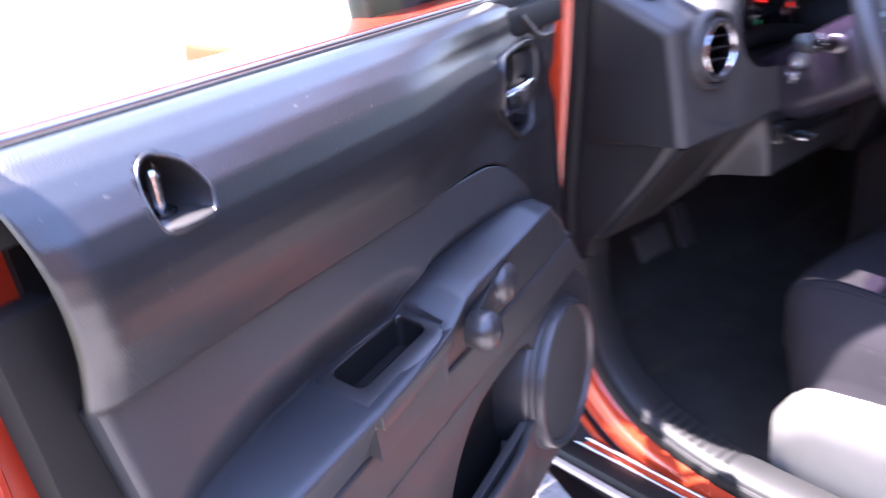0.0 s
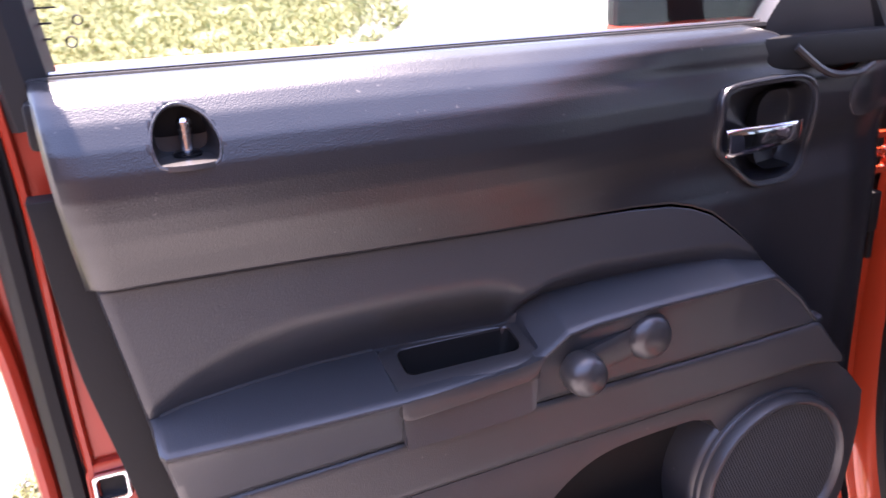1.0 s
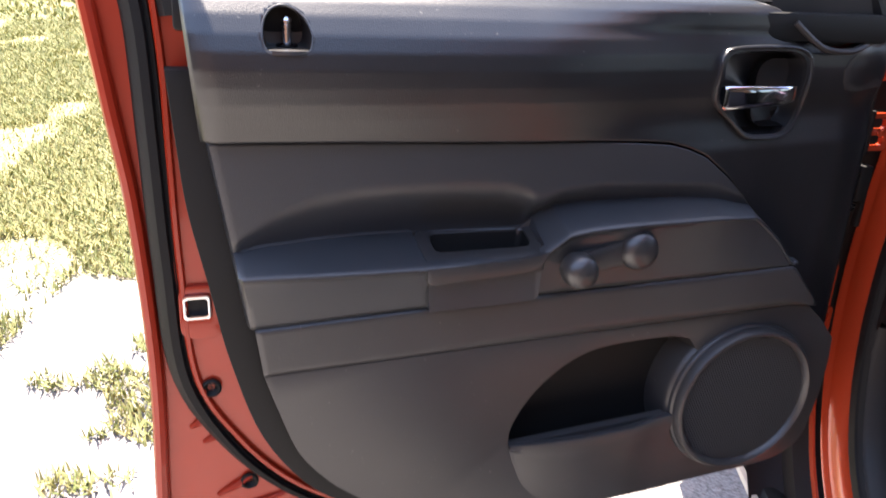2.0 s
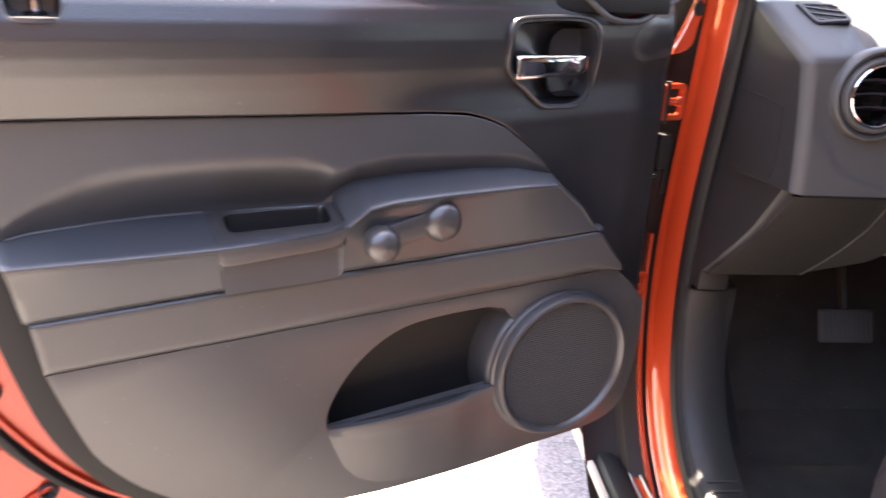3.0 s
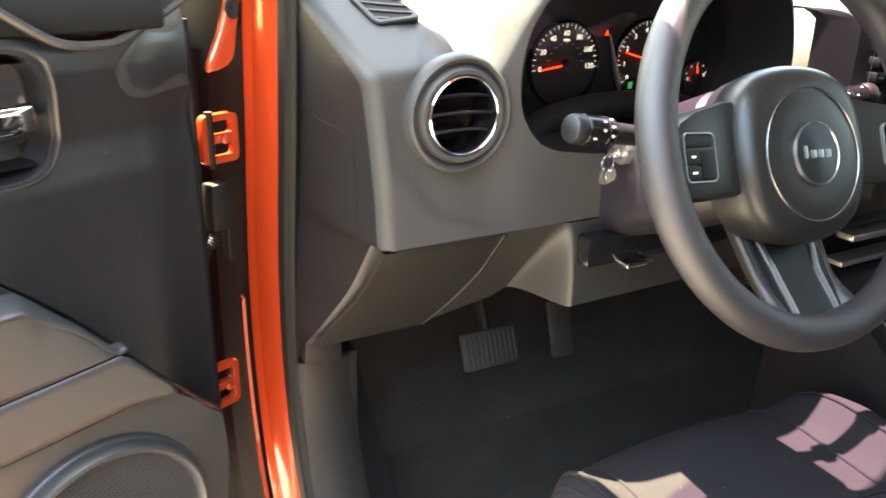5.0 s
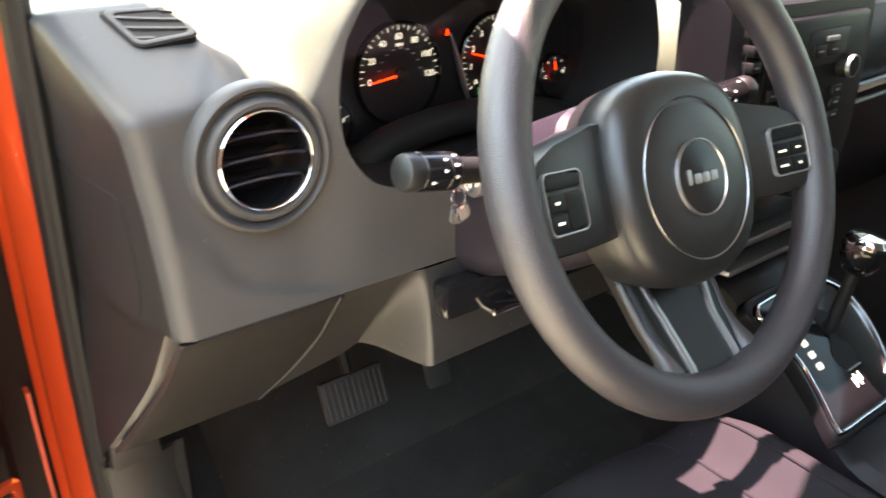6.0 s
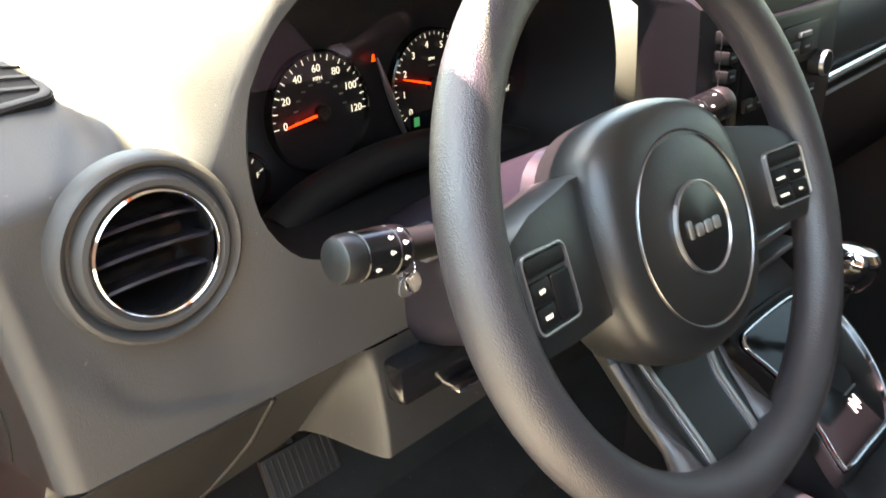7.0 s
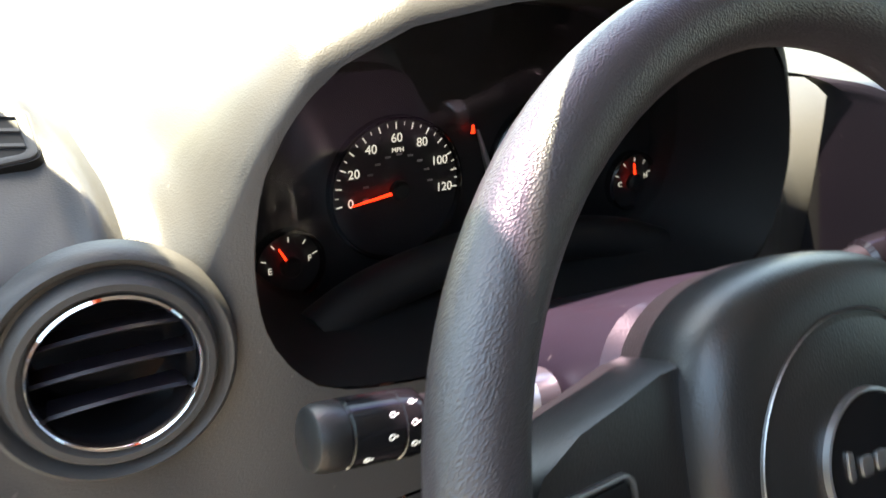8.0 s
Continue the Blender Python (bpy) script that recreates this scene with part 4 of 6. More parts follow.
    # window: frame, glass, belt rubber, mirror triangle
    frame_line = [(0.822, 1.13), (0.835, 1.25), (0.83, 1.42), (0.79, 1.52), (0.6, 1.56), (0.42, 1.55), (0.28, 1.48), (0.12, 1.27), (0.03, 1.13)]
    pts = smooth_line(frame_line, 60)
    part("window_frame", tube([(u, -0.045 - 0.06 * (z - 1.13), z) for u, z in pts], 0.02, 8, up=(0, 1, 0)), MATT, door, "black window frame")
    g = plate([(0.82, 1.13), (0.83, 1.3), (0.80, 1.48), (0.6, 1.54), (0.42, 1.53), (0.28, 1.46), (0.12, 1.25), (0.05, 1.13)], 0.003, lambda a, b, c: (a, -0.042 - 0.06 * (b - 1.13) + c, b))
    pane = part("window_glass", g, WINDOW, door, "tinted door window, wound up", smooth=False)
    pane.visible_shadow = False
    part("belt_rubber", tube([(u, -0.030, 1.160) for u in np.linspace(0.2, 0.825, 30)], 0.004, 6), RUBBER, door, "black belt-line rubber")
    # Added filler that stops sun leaking between the trim and the shell.
    part("belt_sun_block", block(0.04, 0.83, -0.074, -0.012, 1.118, 1.150, 0.004), MATT, door, "black filler added to block sun behind the trim")
    part("belt_rubber_lip", tube([(u, -0.037, 1.1645) for u in np.linspace(0.2, 0.825, 30)], 0.0018, 6), SATIN, door, "pale edge of the belt rubber")
    for k, (w, z) in enumerate(((0.018, 1.206), (0.014, 1.196), (0.012, 1.186))):
        part("glass_mark", block(0.818 - w, 0.818, -0.0425 - 0.06 * (z - 1.13), -0.0415 - 0.06 * (z - 1.13), z, z + 0.0013, 0), RUBBER, pane, "etched maker's mark, unreadable", smooth=False)
    for u, z, r in ((0.788, 1.198, 0.003), (0.794, 1.184, 0.0035)):
        vv = -0.0415 - 0.06 * (z - 1.13)
        part("glass_mark", tube([(u + r * math.cos(w), vv, z + r * math.sin(w)) for w in np.linspace(0, 2 * math.pi, 25)[:-1]], 0.0006, 4, closed=True, up=(0, 1, 0)), RUBBER, pane, "round etched mark", smooth=False)
    part("mirror_triangle", plate([tuple(p) for p in smooth_line([(0.20, 1.158), (0.165, 1.136), (0.13, 1.116), (0.10, 1.112), (0.075, 1.117), (0.012, 1.141), (0.008, 1.24), (0.10, 1.26)], 30, True)], 0.02, lambda a, b, c: (a, -0.030 + c, b), 0.003), TRIM_SOFT, door, "black mirror triangle cover")
    part("sail_ridge", tube(smooth_line([(0.175, -0.012, 1.140), (0.135, -0.010, 1.114), (0.10, -0.011, 1.109), (0.075, -0.015, 1.113), (0.008, -0.034, 1.139)], 24), 0.0038, 8), TRIM_SOFT, door, "moulded ridge")
    part("corner_cover", plate([(0.005, 1.134), (0.005, 1.0645), (0.058, 1.060), (0.072, 1.063), (0.081, 1.073), (0.084, 1.085), (0.080, 1.096), (0.066, 1.108), (0.045, 1.119)], 0.006, lambda a, b, c: (a, upper_v(a, b) + 0.003 + c, b), 0.002), TRIM_SOFT, door, "small black corner cover")

    # outside mirror
    mir = []
    for t in np.linspace(0, 1, 12):
        r = math.sin(math.pi * (0.12 + 0.88 * t) / 2) if t < 0.99 else 1.0
        cy = -0.24 + 0.10 * t
        mir.append([(0.137 + a * r, cy, 1.200 + b * r) for a, b in rounded(0.31, 0.17, 0.05, 7)])
    m = part("mirror_housing", grid_mesh(mir, close_u=True, cap=True), MATT, door, "black outside mirror housing")
    part("mirror_rim", tube([(0.137 + a, -0.138, 1.200 + b) for a, b in rounded(0.305, 0.165, 0.05, 7)], 0.005, 6, closed=True, up=(0, 1, 0)), MATT, m)
    part("mirror_glass", plate(rounded(0.27, 0.075, 0.03, 6, 0.137, 1.241), 0.002, lambda a, b, c: (a, -0.134 + c, b)), CHROME, m, "mirror glass", smooth=False)
    part("mirror_foot", block(0.055, 0.13, -0.2, -0.06, 1.15, 1.19, 0.012), MATT, m)

    # hinges, check strap and wiring boot in the hinge gap
    for u, z, w, h in ((-0.054, 0.996, 0.044, 0.052), (-0.034, 0.712, 0.042, 0.056)):
        hinge = part("hinge", plate(rounded(w, h, 0.007, 5, u, z), 0.008, lambda a, b, c: (a, -0.084 + c, b), 0.002, holes=[rounded(w * 0.55, h * 0.26, 0.004, 4, u - 0.002, z + h * 0.22), rounded(w * 0.55, h * 0.26, 0.004, 4, u - 0.002, z - h * 0.22)]), PAINT, door, "small orange painted door hinge")
        part("hinge_pin", tube([(u + 0.012, -0.086, z - h * 0.56), (u + 0.012, -0.086, z + h * 0.56)], 0.0045, 10), RUBBER, hinge)
        part("hinge_bolt", lathe([(0.005, 0.0), (0.005, 0.004), (0.0035, 0.005), (0.0001, 0.005)], 6, lambda a, b, c: (u - 0.004 + a, -0.083 + c, z + b)), PAINT, hinge)
    conn = part("wiring_connector", block(-0.046, -0.026, -0.085, -0.066, 0.905, 0.955, 0.003), MATT, door, "black wiring connector")
    boot = [(-0.034, -0.075, 0.908), (-0.030, -0.076, 0.893), (-0.022, -0.078, 0.882), (-0.018, -0.080, 0.868)]
    part("wiring_boot", tube(smooth_line(boot, 24), [0.0045 + 0.0016 * (k % 2) for k in range(24)], 10), RUBBER, conn, "ribbed black wiring boot")
    part("check_strap", block(-0.055, -0.047, -0.085, -0.075, 0.865, 0.945, 0.002), MATT, door, "dark door check strap")
    part("front_seal", tube([(-0.003, -0.056, z) for z in np.linspace(0.58, 1.12, 20)], 0.0045, 8), RUBBER, door, "black rubber seal down the front edge")
    return door


build_door()


# ---- dashboard ----
VX, VZ = -0.622, 1.0445


def height(x):
    """How high the dash top stands across the car."""
    return float(np.interp(x, [-0.75, -0.70, -0.66, -0.633, -0.605, -0.588, -0.574, -0.560, -0.545, -0.52, -0.47, -0.41, -0.357, -0.30, -0.245, -0.20, -0.165, -0.13, -0.09, 0.1, 0.7], [1.130, 1.142, 1.147, 1.147, 1.107, 1.107, 1.118, 1.140, 1.160, 1.183, 1.204, 1.213, 1.215, 1.213, 1.204, 1.180, 1.145, 1.115, 1.12, 1.13, 1.12]))


def dash_main(x, s):
    h = height(x)
    hood = step(-0.60, -0.52, x) * step(-0.14, -0.20, x)
    rad = 0.055 - 0.035 * hood + 0.055 * step(-0.172, -0.150, x) + 0.010 * step(-0.612, -0.636, x)
    zb = 0.918
    if s <= 1:
        z = zb + (h - rad - zb) * s
        return (x, 0.200 + 0.012 * s * (1 - hood), z)
    y1 = 0.200 + 0.012 * (1 - hood)
    corner = step(-0.612, -0.636, x)
    reach = rad * 1.5 + (0.112 - rad * 1.5) * corner
    if s <= 2:
        a = (s - 1) * math.pi / 2
        k = s - 1
        round_y, round_z = 1 - math.cos(a), math.sin(a)
        return (x, y1 + reach * (round_y + (k + (k**1.6 - k) * math.exp(-k / 0.15) - round_y) * corner), h - rad + rad * (round_z + (k + 0.10 * k * (1 - k) ** 2 - round_z) * corner))
    t = s - 2
    y = y1 + reach + (0.80 - y1 - reach) * t
    return (x, y, h + (1.115 - h) * step(0.0, 0.75, t))


def fold_x(z):
    """Where the fascia folds round to the door side."""
    return float(np.interp(z, [0.918, 0.97, 1.02, 1.07, 1.11, 1.135], [-0.699, -0.7005, -0.704, -0.709, -0.720, -0.727]))


def dash_point(x, s):
    x_, y, z = dash_main(x, s)
    r = 0.016
    xc = fold_x(z) + 0.7 * r
    if x < -0.679:
        a = (-0.679 - x) / 0.040 * math.radians(82)
        return (xc - r * math.sin(a), y + r * (1 - math.cos(a)), z)
    # a shallow rounded recess round the vent
    edge = float(np.interp(z, [0.915, 0.93, 0.945, 0.957, 0.974, 1.0, 1.047, 1.07, 1.085, 1.10, 1.12, 1.13], [-0.52, -0.60, -0.645, -0.660, -0.670, -0.679, -0.679, -0.674, -0.665, -0.648, -0.625, -0.52]))
    y += 0.0036 * step(edge - 0.004, edge + 0.012, x) * step(-0.53, -0.60, x)
    return (x_ + (xc + 0.679) * step(-0.664, -0.679, x), y, z)


def solve_s(x, z):
    """The place along the front face at a height."""
    lo, hi = 0.0, 2.0
    for _ in range(24):
        mid = (lo + hi) / 2
        if dash_point(x, mid)[2] < z:
            lo = mid
        else:
            hi = mid
    return lo


OPEN = [tuple(p) for p in smooth_line([(-0.5515, 1.10), (-0.5545, 1.07), (-0.551, 1.041), (-0.538, 1.017), (-0.518, 1.002), (-0.48, 0.994), (-0.44, 0.99), (-0.357, 0.985), (-0.27, 0.99), (-0.22, 0.996), (-0.19, 1.006), (-0.172, 1.03), (-0.166, 1.07), (-0.170, 1.10), (-0.18, 1.128), (-0.20, 1.155), (-0.235, 1.178), (-0.29, 1.191), (-0.357, 1.195), (-0.42, 1.192), (-0.477, 1.182), (-0.518, 1.160), (-0.542, 1.130)], 90, True)]


def build_dash():
    dash = thing("dashboard", CAR, "grained graphite plastic dashboard, top in full sun", "dashboard")
    xs = np.r_[np.linspace(-0.719, -0.15, 156), np.linspace(-0.14, 0.70, 40)]
    ss = np.r_[np.linspace(0, 1, 46), np.linspace(1.06, 2, 22), np.linspace(2.05, 3, 30)]
    vent_hole = [(x, solve_s(x, z)) for x, z in circle(0.0445, 48, VX, VZ)]
    open_hole = [(x, solve_s(x, z)) for x, z in OPEN]
    f = part("fascia", sheet(dash_point, xs, ss, [vent_hole, open_hole]), DASH, dash, "graphite dash fascia and top pad")
    # lower panel with the fuse lid and the knee flare
    def slope_y(z):
        """The lower panel runs forward and down from the fascia."""
        return 0.203 + 0.129 * max(0.0, 0.9165 - z) / 0.16

    def lower_left(z):
        """Where the lower panel folds round to the door side."""
        return float(np.interp(z, [0.752, 0.782, 0.827, 0.85, 0.89, 0.9165], [-0.738, -0.726, -0.712, -0.7065, -0.704, -0.703]))

    def lower(x, t):
        u = min(t, 1.0)
        knee = step(-0.497, -0.476, x)
        zb = float(np.interp(x, [-0.738, -0.60, -0.51, -0.49, -0.475, -0.2], [0.757, 0.760, 0.790, 0.812, 0.819, 0.822]))
        z = 0.9165 + (zb - 0.9165) * u
        y = slope_y(z) * (1 - knee) + (0.199 - 0.008 * math.sin(u * 1.6)) * knee
        if t > 1:
            y += 0.30 * (t - 1)
            x = max(x, -0.715)
            z -= 0.01 * (t - 1)
        if x < -0.62:
            turn = step(-0.718, -0.738, x)
            x = -0.62 + (x + 0.62) * (lower_left(z) + 0.62) / -0.118
            y += 0.0265 * turn * (1 - 0.5 * u)
        return (x, y, z)

    def cap_point(y, z):
        """On the end cap, a little proud of it."""
        e = dash_point(-0.719, solve_s(-0.719, z)) if z > 0.918 else (lower_left(z), slope_y(z) + 0.02, z)
        t = (y - e[1]) / (0.378 - e[1])
        return (e[0] + (-0.728 - e[0]) * t - 0.005 * math.sin(t * math.pi) - 0.0004, y, z)

    cap_line = smooth_line([(0.365, 1.030), (0.285, 1.025), (0.255, 1.021), (0.246, 1.010), (0.245, 0.951), (0.252, 0.925)], 30)
    part("end_cap_seam", tube([cap_point(y, z) for y, z in cap_line], 0.0007, 6), MATT, dash)

    rows = []
    for s in np.r_[np.linspace(0, 1, 20), np.linspace(1.1, 2, 8)]:
        e = np.array(dash_point(-0.719, s))
        far = np.array((-0.728, 0.378 + 0.02 * step(1, 2, s), e[2] + 0.004))
        rows.append([tuple(e + (far - e) * t + np.array((-0.005 * math.sin(t * math.pi), 0, 0))) for t in np.linspace(0, 1, 14)])
    for t in np.linspace(0, 1, 14):
        e = np.array(lower(-0.738, t))
        rows.append([tuple(e + (np.array((-0.728 - 0.010 * t, 0.377, e[2] - 0.004)) - e) * q) for q in np.linspace(0, 1, 14)])
    for e in ((-0.739, 0.356, 0.745), (-0.740, 0.368, 0.712)):
        e = np.array(e)
        rows.append([tuple(e + (np.array((-0.737, 0.379, e[2] - 0.002)) - e) * q) for q in np.linspace(0, 1, 14)])
    rows.sort(key=lambda r: r[0][2])
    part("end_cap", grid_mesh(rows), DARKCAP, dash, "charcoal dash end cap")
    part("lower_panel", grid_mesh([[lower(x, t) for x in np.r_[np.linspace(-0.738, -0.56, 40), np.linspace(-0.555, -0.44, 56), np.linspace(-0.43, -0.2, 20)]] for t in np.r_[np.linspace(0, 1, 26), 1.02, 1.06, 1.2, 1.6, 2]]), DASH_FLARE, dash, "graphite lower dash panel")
    lid_arc = [(-0.564, 0.9145), (-0.5625, 0.88), (-0.5615, 0.855), (-0.567, 0.825), (-0.577, 0.793), (-0.594, 0.760)]
    lid = [tuple(p) for p in smooth_line(lid_arc, 20)] + [(-0.65, 0.7585), (-0.70, 0.7585)] + [(lower_left(z) + 0.002, z) for z in np.linspace(0.7585, 0.9145, 16)]
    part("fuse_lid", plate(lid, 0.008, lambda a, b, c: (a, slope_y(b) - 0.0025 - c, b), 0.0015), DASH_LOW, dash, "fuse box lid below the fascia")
    part("lid_gap", tube([(x + 0.001, slope_y(z) - 0.0030, z) for x, z in smooth_line(lid_arc, 30)], 0.0015, 6), MATT, dash, "dark gap round the fuse box lid")
    # A paler tube draws the highlight along the lid's arc.
    part("lid_highlight", tube([(x - 0.0008, slope_y(z) - 0.0032, z) for x, z in smooth_line(lid_arc, 30)], 0.0008, 6), DASH, dash, "pale highlight line drawn along the fuse box lid")
    part("fascia_gap", tube([(x, 0.2005, 0.9168) for x in np.linspace(-0.69, -0.566, 20)], 0.0011, 6), MATT, dash, "dark gap below the fascia")

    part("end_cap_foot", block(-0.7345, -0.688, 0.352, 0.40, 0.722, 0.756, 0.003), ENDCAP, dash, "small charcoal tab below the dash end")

    # round vent
    ax = lambda a, b, c: (VX + a, 0.199 + 0.03 * b - c, VZ + b)
    vent = part("air_vent", lathe([(0.0568, -0.014), (0.0562, -0.0065), (0.0548, -0.001), (0.0525, 0.0008), (0.0498, -0.001), (0.0478, -0.0055), (0.0460, -0.0055), (0.0450, 0.0015), (0.0428, 0.0045), (0.0398, 0.0045), (0.0376, 0.001)], 72, ax), DASH, dash, "round air vent with a stepped surround")
    part("chrome_ring", lathe([(0.0377, 0.0), (0.0374, 0.0036), (0.0362, 0.0048), (0.0350, 0.0034), (0.0347, 0.0)], 72, ax), CHROME, vent, "bright chrome vent ring")
    part("vent_throat", lathe([(0.0350, 0.0018), (0.0342, -0.002), (0.0335, -0.02), (0.032, -0.035), (0.0001, -0.036)], 48, ax), GLOSSY, vent, "black vent throat")
    for k, z in enumerate((0.0165, 0.0, -0.0165)):
        half = math.sqrt(0.0342**2 - z * z)
        rows = []
        for a in np.linspace(-half, half, 20):
            bow = 0.0034 * (1 - (a / half) ** 2)
            rows.append([ax(a, z + bow * 0.9 + 0.0012, -0.004 + bow), ax(a, z + bow * 0.9, -0.0025 + bow), ax(a, z + bow * 0.9 - 0.0012, -0.004 + bow), ax(a, z - 0.004, -0.022), ax(a, z - 0.001, -0.022)])
        part("vent_slat", grid_mesh(rows, close_u=True), SHROUD, vent)
    # side-window demister vent in the top corner
    quad = [Vector(p) for p in ((-0.6760, 0.2775, 1.1195), (-0.6310, 0.2750, 1.1245), (-0.6325, 0.3085, 1.1425), (-0.6880, 0.3180, 1.1420))]
    nrm = (quad[1] - quad[0]).cross(quad[3] - quad[0]).normalized()

    def place(a, b, c):
        """On the sloping corner of the dash top, c above it."""
        return tuple(quad[0] * (1 - a) * (1 - b) + quad[1] * a * (1 - b) + quad[2] * a * b + quad[3] * (1 - a) * b + nrm * c)

    dv = part("demister_vent", plate(rounded(1.0, 1.0, 0.14, 5, 0.5, 0.5), 0.012, lambda a, b, c: place(a, b, 0.0032 + c), 0.0012, holes=[rounded(0.80, 0.78, 0.1, 5, 0.5, 0.5)]), DASH, dash, "slatted side window demister vent")
    part("demister_gap", plate(rounded(1.05, 1.06, 0.16, 5, 0.5, 0.5), 0.010, lambda a, b, c: place(a, b, 0.0016 + c)), MATT, dv, "dark gap round the vent")
    part("demister_throat", plate(rounded(0.82, 0.80, 0.1, 5, 0.5, 0.5), 0.001, lambda a, b, c: place(a, b, 0.0019 + c)), MATT, dv)
    for k in range(4):
        # the slats lean across the opening
        lo, hi = 0.29 * k + 0.02, 0.29 * k - 0.22
        line = [(0.10 + 0.80 * t, 0.18 + (lo + (hi - lo) * t)) for t in np.linspace(0, 1, 30)]
        line = [(a, b) for a, b in line if 0.12 < b < 0.88]
        if len(line) > 3:
            part("demister_slat", grid_mesh([[place(a, b - 0.030, 0.0017), place(a, b - 0.030, 0.0033), place(a, b + 0.030, 0.0033), place(a, b + 0.030, 0.0017)] for a, b in line]), DASH, dv)

    # below the cluster: bezel round the steering column
    part("column_bezel", plate([(-0.468, 0.99), (-0.468, 0.916), (-0.45, 0.90), (-0.25, 0.90), (-0.235, 0.916), (-0.235, 0.99)], 0.02, lambda a, b, c: (a, 0.232 + c * -1, b), 0.003), DARKCAP, dash, "dark bezel round the steering column")
    part("column_gap", block(-0.472, -0.24, 0.176, 0.235, 0.868, 0.903, 0.006), GLOSSY, dash, "glossy black bezel below the column")
    part("release_lever", block(-0.43, -0.392, 0.158, 0.18, 0.868, 0.874, 0.0025), CHROME, dash, "bright release lever")
    return dash


build_dash()


# ---- instrument cluster ----
def build_cluster():
    cl = thing("instrument_cluster", CAR, "black instrument cluster with lit red needles, deep under its hood", "instrument cluster")
    cx, cz = -0.357, 1.083
    rows = []
    for k, y in ((1.0, 0.203), (0.985, 0.225), (0.94, 0.262), (0.90, 0.30), (0.89, 0.318)):
        rows.append([(cx + (x - cx) * k, y, cz + (z - cz) * k) for x, z in OPEN])
    part("cluster_shroud", grid_mesh(rows, close_u=True), MATT, cl, "matt black tunnel round the dials")
    part("dial_panel", plate([(cx + (x - cx) * 0.92, cz + (z - cz) * 0.92) for x, z in OPEN], 0.004, lambda a, b, c: (a, 0.318 - c, b)), DIAL, cl, "black dial panel", smooth=False)
    part("lower_brow", tube(smooth_line([(-0.50, 0.275, 0.995), (-0.46, 0.285, 1.008), (-0.40, 0.292, 1.016), (-0.357, 0.294, 1.018), (-0.31, 0.292, 1.016), (-0.25, 0.285, 1.008), (-0.21, 0.275, 0.995)], 30), 0.017, 10), MATT, cl, "curved black brow below the dials")

    def dial(x, z, r, name):
        d = part(name, lathe([(r, -0.004), (r, 0.003), (r - 0.0016, 0.0045), (r - 0.003, 0.001), (r - 0.003, -0.002)], 56, lambda a, b, c: (x + a, 0.314 - c, z + b)), GLOSSY, cl, "round black dial")
        part("dial_face", plate(circle(r - 0.002, 48, x, z), 0.002, lambda a, b, c: (a, 0.3145 - c, b)), DIAL, d, smooth=False)
        return d

    def at(x, z, r, deg):
        return x + r * math.cos(radians(deg)), z + r * math.sin(radians(deg))

    def tick(d, x, z, r0, r1, deg, w, m=None):
        (ax, az), (bx, bz) = at(x, z, r0, deg), at(x, z, r1, deg)
        nx, nz = -math.sin(radians(deg)) * w / 2, math.cos(radians(deg)) * w / 2
        part("tick", ([(ax - nx, 0.3120, az - nz), (ax + nx, 0.3120, az + nz), (bx + nx, 0.3120, bz + nz), (bx - nx, 0.3120, bz - nz)], [(0, 1, 2, 3)]), m or WHITE, d, smooth=False)

    def word(d, text, size, x, z, m=None):
        lettering("numeral", text, size, pose(x, 0.3118, z, 90), m or WHITE, d)

    def needle(d, x, z, r, deg, back=0.006):
        (ax, az), (bx, bz) = at(x, z, -back, deg), at(x, z, r, deg)
        n = part("needle", tube([(ax, 0.3090, az), ((ax + bx) / 2, 0.3090, (az + bz) / 2), (bx, 0.3090, bz)], [0.0013, 0.0010, 0.0006], 6), REDLIT, d, "lit red needle")
        part("needle_hub", lathe([(0.007, 0.0), (0.007, 0.004), (0.005, 0.006), (0.0001, 0.0065)], 24, lambda a, b, c: (x + a, 0.312 - c, z + b)), MATT, n)

    sx, sz = -0.4208, 1.0665
    d = dial(sx, sz, 0.050, "speedometer")
    ang = lambda v: 187 - 192 * v / 120
    for v in range(0, 121, 5):
        tick(d, sx, sz, 0.0415 if v % 10 == 0 else 0.0435, 0.0460, ang(v), 0.0009 if v % 10 == 0 else 0.0006)
    for v in range(0, 121, 20):
        word(d, str(v), 0.0085, *at(sx, sz, 0.0355, ang(v)))
    for v in range(0, 200, 20):
        p = at(sx, sz, 0.0245, 187 - 192 * v / 193)
        part("bar_mark", block(p[0] - 0.002, p[0] + 0.002, 0.3118, 0.3122, p[1] - 0.0007, p[1] + 0.0007, 0), DIMPRINT, d, smooth=False)
    word(d, "MPH", 0.0045, sx, sz + 0.0275)
    needle(d, sx, sz, 0.036, ang(0) + 1)
    tx, tz = -0.2955, 1.067
    d = dial(tx, tz, 0.050, "tachometer")
    ang = lambda v: 216 - 29.5 * v
    for k in range(0, 29):
        tick(d, tx, tz, 0.0415 if k % 4 == 0 else 0.0435, 0.0460, ang(k / 4), 0.0009 if k % 4 == 0 else 0.0006)
    for v in range(0, 8):
        word(d, str(v), 0.0085, *at(tx, tz, 0.0355, ang(v)))
    word(d, "RPM", 0.0040, tx, tz + 0.0225)
    part("bar_mark", block(tx - 0.004, tx + 0.004, 0.3118, 0.3122, tz + 0.016, tz + 0.0175, 0), DIMPRINT, d, smooth=False)
    needle(d, tx, tz, 0.038, ang(1.75))
